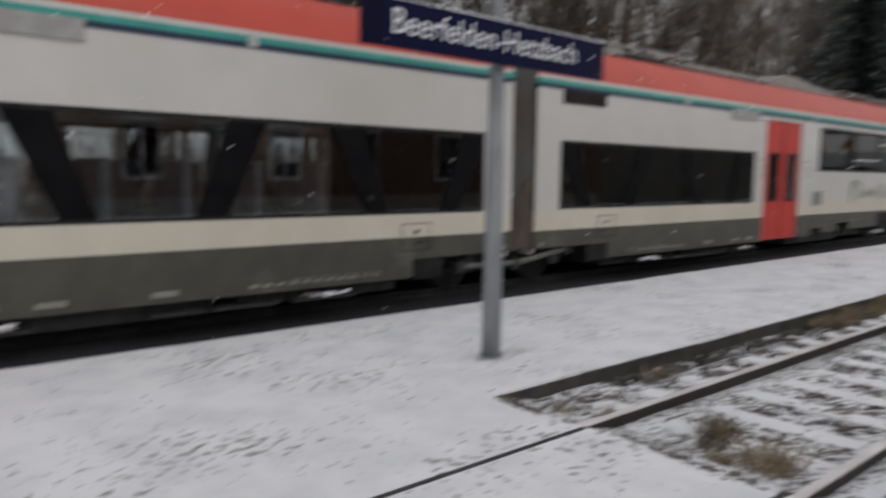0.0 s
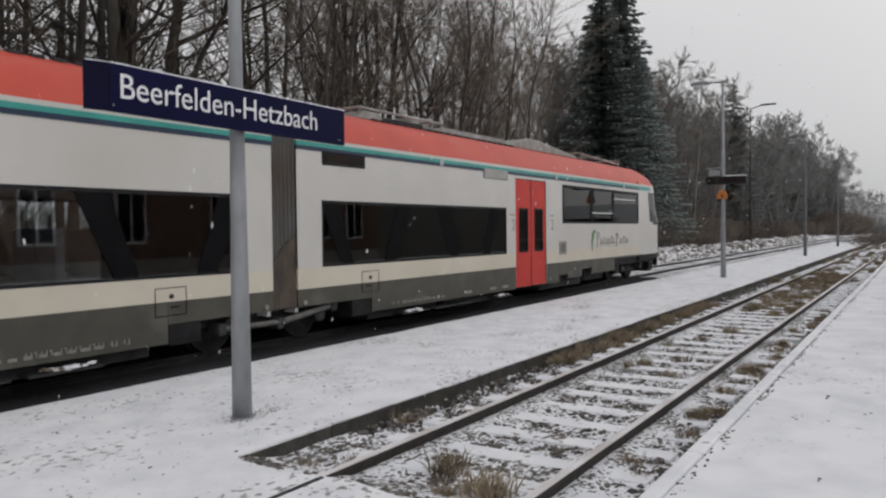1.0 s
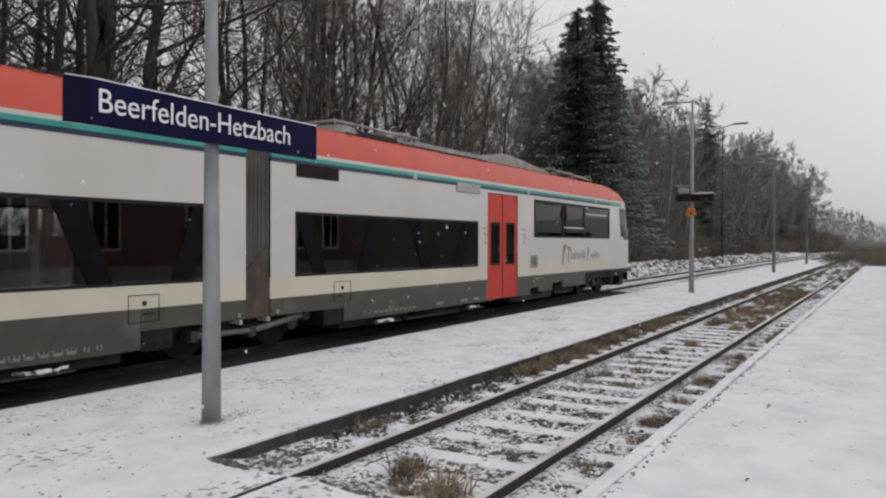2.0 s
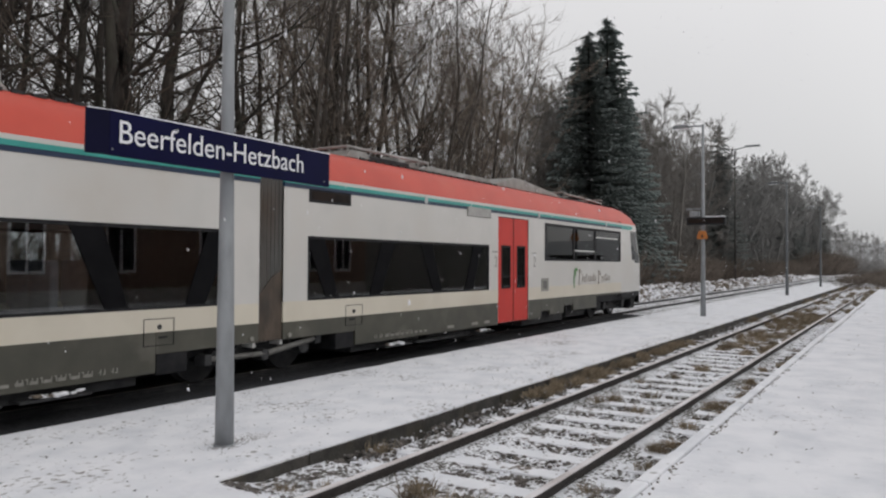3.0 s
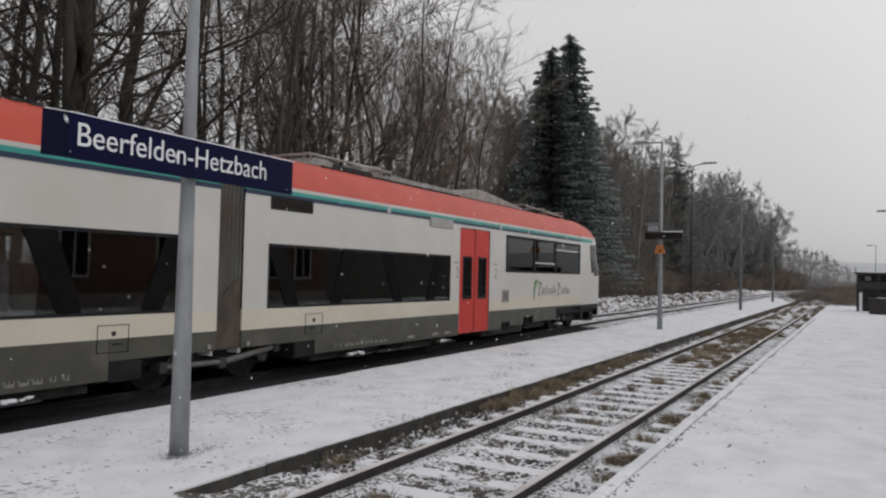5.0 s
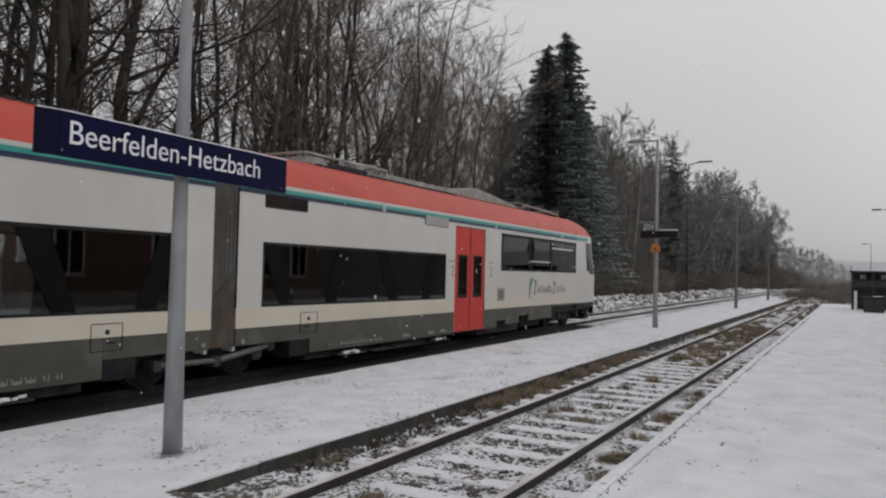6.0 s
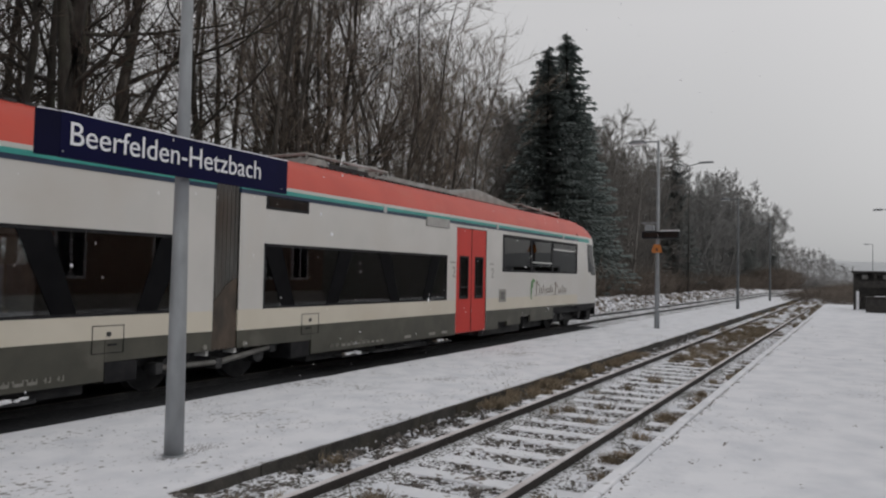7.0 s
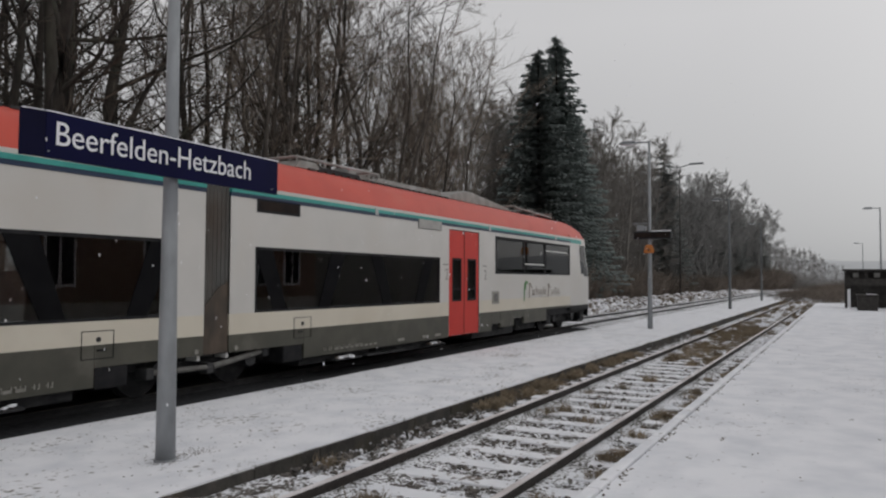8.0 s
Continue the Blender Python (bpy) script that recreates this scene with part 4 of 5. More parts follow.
def spruce(seed, height, spread, levels):
    rs = random.Random(seed)
    wood = Geo().tube([(0, 0, -0.3), (0.05, 0, height * 0.5), (0, 0, height)], [height * 0.011, height * 0.007, 0.015], 6)
    green = Geo()
    for k in range(levels):
        t = k / levels
        z = height * (0.06 + 0.935 * t)
        ln = spread * (1 - t) ** 0.68 * rs.uniform(0.85, 1.1)
        count = int(11 * (1 - t) + 11)
        for j in range(count):
            a = rs.uniform(0, 6.283)
            l2 = ln * rs.uniform(0.55, 1.12)
            zb = z + rs.gauss(0, 0.9 * height / levels)
            dx, dy = math.cos(a), math.sin(a)
            n = max(2, int(l2 / 0.42))
            for q in range(n):
                f0, f1 = q / n, (q + 1) / n
                drop0, drop1 = -0.28 * l2 * f0 + 0.16 * l2 * f0 ** 2, -0.28 * l2 * f1 + 0.16 * l2 * f1 ** 2
                w0, w1 = 0.44 * (1.05 - f0) + 0.10, 0.30 * (1.0 - f1) + 0.04
                w0 *= rs.uniform(0.7, 1.3)
                p0, p1 = (dx * l2 * f0, dy * l2 * f0, zb + drop0), (dx * l2 * f1, dy * l2 * f1, zb + drop1)
                sag = rs.uniform(0.08, 0.22)
                for sgn in (-1, 1):
                    tip = (p1[0] - dy * sgn * w0 + dx * 0.15, p1[1] + dx * sgn * w0 + dy * 0.15, p1[2] - sag)
                    i = len(green.v)
                    green.v += [p0, p1, tip]
                    green.f.append((i, i + 1, i + 2))
                i = len(green.v)
                green.v += [p0, p1, (p1[0] + rs.uniform(-0.06, 0.06), p1[1] + rs.uniform(-0.06, 0.06), p1[2] - sag * 1.6)]
                green.f.append((i, i + 1, i + 2))
    return wood, green


def tree_meshes(name, pair, wood_mat, fine_mat):
    return pair[0].mesh(name + "_wood", wood_mat, smooth=True), pair[1].mesh(name + "_fine", fine_mat)


def plant(meshes, x, y, scale, turn, label, group="", name="tree", lean=0.0):
    root = thing(name, label, "tree", (x, y, ground_height(x, y)), group)
    root.rotation_euler = (0, lean, turn) if not lean else (0, lean, 0)
    root.scale = (scale, scale, scale)
    t = new("trunk", meshes[0])
    c = new("crown", meshes[1])
    t.parent = c.parent = root
    if lean:
        t.rotation_euler = c.rotation_euler = (0, 0, turn)
    return root


def build_woods():
    brown = [tree_meshes("birch", grow(50 + k, 14.5, 0.10, 15, 6, 13, 0.2, fat=0.85, bends=1, form="upright"), BARK_GREY, TWIG_BROWN) for k in range(3)]
    big = [tree_meshes("oak", grow(21 + k, 15.5, 0.22 + 0.02 * k, 18, 7, 6, 0.2, k == 0), BARK, TWIG) for k in range(3)]
    slim = [tree_meshes("alder", grow(40 + k, 14.5, 0.12, 17, 6, 6, 0.18), BARK, TWIG) for k in range(4)]
    # the farther the set, the more haze in its base colour
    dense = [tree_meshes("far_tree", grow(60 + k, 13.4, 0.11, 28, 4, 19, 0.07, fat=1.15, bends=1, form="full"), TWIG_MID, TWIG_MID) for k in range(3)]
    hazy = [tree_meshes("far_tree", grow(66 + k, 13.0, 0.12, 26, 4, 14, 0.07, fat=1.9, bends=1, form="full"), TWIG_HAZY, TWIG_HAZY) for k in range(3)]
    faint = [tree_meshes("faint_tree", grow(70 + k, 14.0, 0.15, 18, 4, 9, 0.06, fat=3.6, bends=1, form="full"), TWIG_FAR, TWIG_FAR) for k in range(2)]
    firs = [tree_meshes("spruce", spruce(80 + k, 18.0, 4.5, 62), BARK, NEEDLE) for k in range(2)]
    rs = random.Random(5)
    lab_big, lab_slim = "bare broadleaf tree with a dark thick trunk behind the train", "slender bare tree with fine grey-brown twigs"
    # edge of the wood, tree by tree: x, y, which, scale
    edge = [(4.3, 12.6, 1, 0), (4.9, 13.2, 1, 1), (5.45, 12.3, 0, 0), (6.6, 12.8, 1, 2), (7.9, 12.4, 0, 1), (10.1, 12.5, 1, 2), (12.6, 12.4, 1, 0), (13.9, 12.8, 1, 2), (16.0, 12.3, 1, 1), (17.6, 12.7, 1, 3), (19.5, 12.4, 1, 1), (21.2, 13.0, 1, 0), (23.4, 12.4, 1, 2), (27.0, 12.6, 1, 3), (2.9, 13.4, 1, 3), (3.5, 15.2, 0, 1), (5.0, 16.5, 1, 2), (7.1, 14.6, 1, 0), (8.6, 15.8, 1, 3)]
    for x, y, kind, k in edge:
        plant(brown[k % 3] if x > 11 else (slim if kind else big)[k], x, y, rs.uniform(0.94, 1.06) - 0.16 * smooth01(17, 25, x), rs.uniform(0, 6.28), lab_slim if kind else lab_big, "edge of the wood", lean=rs.uniform(0.004, 0.02))
    for k in range(24):
        x, y = -6 + 17 * (k + rs.random()) / 24, rs.uniform(14, 27)
        plant(rs.choice(slim + big if x < 5 else slim), x, y, rs.uniform(0.85, 1.06), rs.uniform(0, 6.28), lab_slim, "trees in the wood")
    for k in range(20):
        x, y = 11 + 11 * (k + rs.random()) / 20, 13.2 + 6 * rs.random()
        plant(slim[k % 4] if k % 3 == 0 else brown[k % 3], x, y, rs.uniform(0.9, 1.04), rs.uniform(0, 6.28), lab_slim, "trees in the wood")
    for k in range(3):
        plant(slim[k % 4], 16.2 + 0.95 * k + rs.uniform(-0.3, 0.3), rs.uniform(12.6, 15.5), rs.uniform(0.92, 1.02), rs.uniform(0, 6.28), lab_slim, "trees in the wood")
    for k in range(5):
        plant(brown[k % 3], 28 + 1.1 * k + rs.uniform(-0.4, 0.4), rs.uniform(14.5, 19), rs.uniform(0.84, 0.92), rs.uniform(0, 6.28), lab_slim, "trees in the wood")
    for k in range(15):
        x, y = 22 + 17 * (k + rs.random()) / 15, 13.5 + 9 * rs.random()
        plant(brown[k % 3], x, y, rs.uniform(0.76, 0.86) + 0.012 * (y - 13.5), rs.uniform(0, 6.28), lab_slim, "trees in the wood")
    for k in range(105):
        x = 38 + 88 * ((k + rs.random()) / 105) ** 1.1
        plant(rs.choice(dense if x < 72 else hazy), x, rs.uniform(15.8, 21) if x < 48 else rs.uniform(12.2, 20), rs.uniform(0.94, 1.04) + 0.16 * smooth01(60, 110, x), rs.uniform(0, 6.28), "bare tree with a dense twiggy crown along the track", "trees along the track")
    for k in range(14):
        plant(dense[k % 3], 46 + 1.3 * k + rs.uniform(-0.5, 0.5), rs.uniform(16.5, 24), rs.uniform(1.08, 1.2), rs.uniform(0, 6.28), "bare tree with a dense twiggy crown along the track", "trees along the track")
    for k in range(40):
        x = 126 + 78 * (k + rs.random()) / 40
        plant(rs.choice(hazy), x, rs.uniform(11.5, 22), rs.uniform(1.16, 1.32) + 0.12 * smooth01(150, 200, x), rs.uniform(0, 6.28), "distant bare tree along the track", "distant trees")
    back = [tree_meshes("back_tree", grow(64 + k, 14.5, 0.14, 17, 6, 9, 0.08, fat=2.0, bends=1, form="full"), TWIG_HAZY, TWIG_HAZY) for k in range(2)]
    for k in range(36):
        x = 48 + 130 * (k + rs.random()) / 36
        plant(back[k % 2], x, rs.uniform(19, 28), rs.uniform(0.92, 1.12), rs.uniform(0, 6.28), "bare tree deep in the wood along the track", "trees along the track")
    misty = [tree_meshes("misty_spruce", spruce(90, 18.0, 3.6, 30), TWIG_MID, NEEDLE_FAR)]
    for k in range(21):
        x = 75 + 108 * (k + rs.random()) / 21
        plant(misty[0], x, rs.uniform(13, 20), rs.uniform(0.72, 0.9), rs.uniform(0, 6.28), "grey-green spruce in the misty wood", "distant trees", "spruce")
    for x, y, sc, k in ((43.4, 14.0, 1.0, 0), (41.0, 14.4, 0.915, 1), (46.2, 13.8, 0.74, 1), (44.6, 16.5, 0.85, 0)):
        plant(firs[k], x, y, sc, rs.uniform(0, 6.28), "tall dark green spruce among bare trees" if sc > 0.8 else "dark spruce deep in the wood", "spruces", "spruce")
    # palest trees: mist painted as twig colour
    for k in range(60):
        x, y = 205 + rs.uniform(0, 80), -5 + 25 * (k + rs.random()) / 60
        plant(rs.choice(faint), x, y, rs.uniform(0.3, 0.42) + 0.42 * smooth01(-5, 8, y), rs.uniform(0, 6.28), "pale distant tree with the haze in its colour", "misty distance")
    # undergrowth along the wood's edge
    shrubs = [Geo(), Geo(), Geo()]
    for g in shrubs:
        for k in range(85):
            a, r = rs.uniform(0, 6.283), rs.uniform(0, 0.9)
            p = Vector((r * math.cos(a), r * math.sin(a), -0.1))
            d = Vector((math.cos(a) * 0.5 + rs.gauss(0, 0.25), math.sin(a) * 0.5 + rs.gauss(0, 0.25), 1)).normalized()
            ln = rs.uniform(0.9, 2.3)
            q = p + d * ln * 0.55 + Vector((rs.gauss(0, 0.1), rs.gauss(0, 0.1), 0))
            g.tube([p, q], [0.015, 0.011], 3, False)
            g.spike(q, q + (d + Vector((rs.gauss(0, 0.5), rs.gauss(0, 0.5), 0.1))).normalized() * ln * 0.5, 0.011)
            for w in range(2):
                e = q + Vector((rs.gauss(0, 0.35), rs.gauss(0, 0.35), rs.uniform(0.2, 0.6)))
                g.spike(q, e, 0.010)
    sm = [g.mesh("shrub", SHRUB) for g in shrubs]
    # far shrubs share the haze-coloured twigs
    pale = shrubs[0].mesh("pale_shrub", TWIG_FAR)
    for k in range(46):
        x, y = 196 + rs.uniform(0, 14), -14 + 34 * (k + rs.random()) / 46
        ob = new("shrub", pale)
        ob.location, ob.rotation_euler, ob.scale = (x, y, ground_height(x, y)), (0, 0, rs.uniform(0, 6.28)), (2.6, 2.6, rs.uniform(1.0, 1.8) + 0.8 * smooth01(-4, 8, y))
        tagged(ob, "pale distant shrub with the haze in its colour", "shrub", "misty undergrowth")
    for k in range(150):
        x = -4 + 134 * (k + rs.random()) / 150
        y = rs.uniform(10.9, 12.2) if k % 2 else rs.uniform(12.2, 15)
        ob = new("shrub", sm[k % 3])
        ob.location, ob.rotation_euler = (x, y, ground_height(x, y)), (0, 0, rs.uniform(0, 6.28))
        sc = rs.uniform(0.8, 1.6)
        ob.scale = (sc * 1.2, sc, sc)
        tagged(ob, "bare brown shrub at the edge of the wood", "shrub", "undergrowth")
    for k in range(60):
        x = 130 + 56 * (k + rs.random()) / 60
        y = rs.uniform(9.5, 14)
        ob = new("shrub", sm[k % 3])
        ob.location, ob.rotation_euler, ob.scale = (x, y, ground_height(x, y)), (0, 0, rs.uniform(0, 6.28)), (3.2, 2.4, rs.uniform(1.6, 2.6))
        tagged(ob, "thicket of bare shrubs under distant trees", "shrub", "distant undergrowth")
    # unseen trees added so that the train's windows reflect something dark
    for k in range(8):
        x = 4 + 72 * (k + rs.random()) / 8
        plant(rs.choice(dense), x, rs.uniform(-36, -28), rs.uniform(0.7, 0.9), rs.uniform(0, 6.28), "added bare tree out of view behind the station yard", "trees behind the yard")
    for k in range(80):
        x, y = 66 + 90 * (k + rs.random()) / 80, rs.uniform(-8.5, 2.2)
        ob = new("shrub", sm[k % 3])
        sc = rs.uniform(0.45, 0.85) + 0.004 * (x - 60)
        ob.location, ob.rotation_euler, ob.scale = (x, y, ground_height(x, y)), (0, 0, rs.uniform(0, 6.28)), (sc * 1.6, sc * 1.6, sc)
        tagged(ob, "brown shrub overgrowing the end of the siding", "shrub", "overgrown siding")


build_woods()


# ---- platform furniture ----
def lamp_mast(x, y, height, label, lantern_dir=1, steel=None):
    steel = steel or STEEL
    root = thing("platform_lamp", label, "street lamp", (x, y, 0.0), "platform lamps")
    part("mast", Geo().tube([(0, 0, -0.05), (0, 0, 1.2), (0, 0, 2.8), (0, 0, height)], [0.095, 0.085, 0.068, 0.042], 16), steel, root, smooth=True)
    part("base_collar", Geo().tube([(0, 0, -0.02), (0, 0, 0.02)], [0.12, 0.105], 16), steel, root)
    part("arm", Geo().tube([(0, 0, height - 0.05), (0, 0.55 * lantern_dir, height - 0.02)], 0.03, 8), steel, root)
    lan = Geo().prism([(0.45 * lantern_dir, -0.05), (1.05 * lantern_dir, -0.07), (1.10 * lantern_dir, -0.02), (0.95 * lantern_dir, 0.06), (0.5 * lantern_dir, 0.05)], "x", -0.14, 0.14)
    lan.v = [(a, b, c + height - 0.02) for a, b, c in lan.v]
    lt = part("lantern", lan, steel, root, "flat grey lantern with snow on top", bevel=0.015)
    part("diffuser", Geo().box(-0.1, 0.1, *sorted((0.55 * lantern_dir, 1.0 * lantern_dir)), height - 0.10, height - 0.075), LETTER, lt)
    part("snow_cap", Geo().box(-0.11, 0.11, *sorted((0.52 * lantern_dir, 0.93 * lantern_dir)), height + 0.028, height + 0.055), SNOW, lt, bevel=0.012)
    return root


def build_furniture():
    lamp_mast(0.0, 2.56, 6.9, "galvanised steel lamp mast carrying the station sign")
    lamp_mast(22.5, 2.98, 6.9, "galvanised steel lamp mast on the snowy island platform")
    lamp_mast(44.4, 3.0, 6.9, "distant lamp mast on the island platform, darkened to fade as in mist", 1, STEEL_DISTANT)
    lamp_mast(67.0, 3.2, 6.9, "distant lamp mast on the island platform, darkened to fade as in mist", 1, STEEL_DISTANT)
    lamp_mast(56.0, -5.6, 7.0, "distant lamp mast on the side platform", 1)
    lamp_mast(112.0, -5.6, 7.0, "far lamp mast beyond the side platform", 1)
    # station sign: a flat panel clamped to the front of the mast
    root = thing("station_sign", "dark blue station name sign with white letters and snow on top", "sign", (-0.104, 2.42, 2.74))
    root.rotation_euler = (0, radians(0.44), 0)
    L, R, B, H = -1.495, 1.515, 0.05, 0.379
    fp = part("front_panel", Geo().box(L + 0.19, R, 0, B, 0, H), SIGN_BLUE, root, "dark blue enamel panel", bevel=0.004)
    part("end_panel", Geo().prism([(L, 0.05), (L + 0.188, 0.001), (L + 0.188, B), (L + 0.01, B + 0.03)], "z", 0.002, H - 0.002), SIGN_DARK, root, "darker blue end panel", bevel=0.004)
    lettering("letters", "Beerfelden-Hetzbach", 0.197, 2.285, LETTER, fp, pose(-1.216, -0.001, 0.113, 90, 0, 0), 0.003, "white letters")
    ridge = [(L + 0.1515 * k, H + 0.010 + 0.006 * noise.noise((k * 0.45, 0, 0))) for k in range(21)]
    cap = Geo().prism([(L + 0.02, H - 0.004), (R, H - 0.004), *ridge[:0:-1], (L + 0.02, H + 0.006)], "y", 0.045, B + 0.02)
    cap.prism([(L + 0.19, H - 0.003), (R - 0.001, H - 0.003), *ridge[:1:-1], (L + 0.19, H + 0.008)], "y", 0.003, 0.045)
    part("snow_strip", cap, SNOW, root, "thin strip of snow")
    for z in (0.06, 0.29):
        part("clamp", Geo().box(0.0, 0.21, B, 0.23, z, z + 0.04), STEEL, root)
    for x in (-1.28, 1.42):
        part("rivet", Geo().prism([(x + 0.008 * math.cos(k * 0.785), 0.05 + 0.008 * math.sin(k * 0.785)) for k in range(8)], "y", -0.004, 0.002), STEEL, root)
    # indicator board on the second mast
    b = thing("train_indicator", "dark train indicator board on the lamp mast", "display", (22.5, 2.98, 3.28))
    part("housing", Geo().box(-0.14, 0.14, -0.78, 0.55, 0.0, 0.26), BLACK, b, bevel=0.02)
    part("screen", Geo().box(-0.15, -0.14, -0.72, 0.49, 0.05, 0.21), DISPLAY, b)
    part("snow_cap", Geo().box(-0.13, 0.13, -0.76, -0.1, 0.26, 0.30), SNOW, b, bevel=0.015)
    part("loudspeaker", Geo().prism([(0.12, 0.30), (0.45, 0.27), (0.45, 0.52), (0.12, 0.48)], "x", -0.12, 0.12), STEEL, b, bevel=0.02)
    part("bracket", Geo().box(-0.03, 0.03, 0.05, 0.6, 0.55, 0.60), STEEL, b)
    w = thing("warning_sign", "orange triangular warning sign on the lamp mast", "sign", (22.5, 2.98, 2.62))
    part("panel", Geo().prism([(-0.17, 0.14), (0.17, 0.14), (0.19, 0.22), (0.11, 0.44), (-0.11, 0.44), (-0.19, 0.22)], "x", -0.13, -0.11), ORANGE, w, "orange panel")
    part("symbol", Geo().prism([(-0.045, 0.2), (0.045, 0.2), (0.0, 0.34)], "x", -0.135, -0.13), DARKWOOD, w)
    part("clamp", Geo().box(-0.11, 0.06, -0.05, 0.05, 0.2, 0.26), STEEL, w)
    # lamp beyond the train's track
    far = thing("street_lamp", "tall slim street lamp behind the track", "street lamp", (68.0, 10.4, ground_height(68.0, 10.4)))
    # mast coloured like the trees behind, so it fades as in mist
    part("mast", Geo().tube([(0, 0, -0.1), (0, 0, 12.3)], [0.09, 0.04], 10), DARKWOOD, far, smooth=True)
    part("arm", Geo().tube([(0, 0, 12.2), (0, -1.0, 12.45)], 0.05, 8), STEEL, far)
    part("lantern", Geo().box(-0.2, 0.2, -2.2, -0.9, 12.4, 12.55), STEEL, far, "flat grey lantern", bevel=0.03)
    # shelter at the far end of the side platform
    sh = thing("waiting_shelter", "dark low shelter at the end of the snowy platform", "shelter", (42.0, -4.6, 0.29))
    part("back_board", Geo().box(0.6, 0.68, -1.9, 1.3, 0.0, 2.08), DARKWOOD, sh)
    part("roof", Geo().box(-0.6, 0.8, -2.0, 1.4, 2.04, 2.14), DARKWOOD, sh, bevel=0.02)
    for y in (-1.8, -0.75, 0.25, 1.25):
        part("post", Geo().box(-0.5, -0.42, y - 0.05, y + 0.05, 0, 2.05), DARKWOOD, sh)
    part("fascia", Geo().box(-0.56, -0.52, -1.9, 1.3, 1.25, 1.62), DARKWOOD, sh)
    for y in (-1.3, -0.25, 0.75):
        part("notice", Geo().box(-0.58, -0.56, y - 0.14, y + 0.14, 1.70, 1.93), DULL, sh, "grey notice board")
    post = thing("marker_post", "short white marker post", "post", (40.6, -3.5, 0.29))
    part("stake", Geo().box(-0.07, 0.07, -0.07, 0.07, 0, 1.05), LETTER, post, bevel=0.02)
    bn = thing("grit_bin", "dark brown grit bin with snow on its lid", "bin", (38.2, -4.3, 0.29))
    part("body", Geo().box(-0.4, 0.4, -0.45, 0.45, 0, 0.72), DARKWOOD, bn, bevel=0.04)
    part("lid", Geo().box(-0.44, 0.44, -0.49, 0.49, 0.72, 0.82), DARKWOOD, bn, bevel=0.03)
    part("snow_cap", Geo().box(-0.3, 0.4, -0.42, 0.05, 0.815, 0.835), SNOW, bn, bevel=0.015)


build_furniture()


# ---- station house behind the camera, seen in the train's windows ----
def build_house():
    h = thing("station_house", "brick station house with a snowy roof along the side platform", "house", (14.7, -11.5, 0.0))
    part("wall", Geo().box(-13, 13, -8, 0, 0, 5.6), BRICK_WALL, h)
    part("roof", Geo().prism([(-8.6, 5.55), (0.6, 5.55), (-4.0, 9.2)], "x", -13.6, 13.6), ROOF_TILE, h, "snow-covered tiled roof")
    part("plinth", Geo().box(-13.03, 13.03, -8.03, 0.03, 0, 0.8), PLASTER, h)
    for x in (-11, -8.4, -5.8, -2.2, 2.2, 5.8, 8.4, 11):
        wn_ = part("window", Geo().box(x - 0.65, x + 0.65, 0.0, 0.05, 1.4, 3.4), LETTER, h, "white framed window")
        for dx in (-0.3, 0.3):
            part("pane", Geo().box(x + dx - 0.25, x + dx + 0.25, 0.05, 0.056, 1.5, 3.3), HOUSE_GLASS, wn_)
    return h


build_house()


# added shed out of view; sets how dark the right-hand windows reflect
def build_shed():
    h = thing("reflected_shed", "added grey shed out of view, there for the train's window reflections", "shed", (43, -14, 0.0))
    part("wall", Geo().box(-13, 13, -7, 0, -0.3, 5.2), GREY_RENDER, h)
    part("roof", Geo().prism([(-7.6, 5.15), (0.6, 5.15), (-3.5, 7.6)], "x", -13.5, 13.5), ROOF_TILE, h, "snow-covered roof")


build_shed()


# ---- snowy heaps, stones, grass ----
def build_heaps():
    g = Geo()
    rs = random.Random(31)
    for k in range(900):
        x = 18 + 90 * rs.random() ** 1.3
        y = rs.uniform(8.9, 10.6)
        r = rs.uniform(0.10, 0.34)
        g.lump((x, y, ground_height(x, y) + 0.12 * rs.random() + 0.18 * noise.noise((x * 0.4, y, 2.0))), r, (1.3, 1.0, 0.7), 0.3, rs.uniform(0, 6.28))
    solid("snow_heap", g, HEAP, "ridge of snow-covered rubble along the track", "rubble", kind="stuff", smooth=False)


build_heaps()


def build_stones():
    g = Geo()
    rs = random.Random(17)
    for k in range(12000):
        x = -0.9 + 24 * rs.random() ** 1.7
        y = rs.uniform(-1.55, 1.6)
        if abs(abs(y) - 0.75) < 0.05:
            continue
        on = ((x + 0.15) % 0.63) < 0.24
        if on and abs(y) < 1.25 and rs.random() < 0.93:
            continue
        lift = 0.16 * smooth01(-0.35, -1.0, x)
        g.lump((x, y, -0.136 + lift * 0.75 + rs.uniform(-0.010, 0.012)), rs.uniform(0.012, 0.034), (1.2, 0.9, 0.8), 0.35, rs.uniform(0, 6.28))
    solid("ballast_stones", g, STONE, "loose dark ballast stones poking through snow", "gravel", kind="stuff")
    ramp = Geo()
    n = 12
    for k in range(n + 1):
        x = -1.0 + 1.5 * k / n
        z = -0.004 - 0.122 * smooth01(-1.0, -0.3, x)
        ramp.v += [(x, y, z + 0.012 * noise.noise((x * 4, y * 4, 1.0))) for y in np.linspace(-1.6, 1.64, 14)]
    ramp.f = [(a * 14 + b, (a + 1) * 14 + b, (a + 1) * 14 + b + 1, a * 14 + b + 1) for a in range(n) for b in range(13)]
    solid("gravel_ramp", ramp, BED_SNOW, "snowy gravel at the edge of the level path", "gravel", kind="stuff", smooth=True)


build_stones()


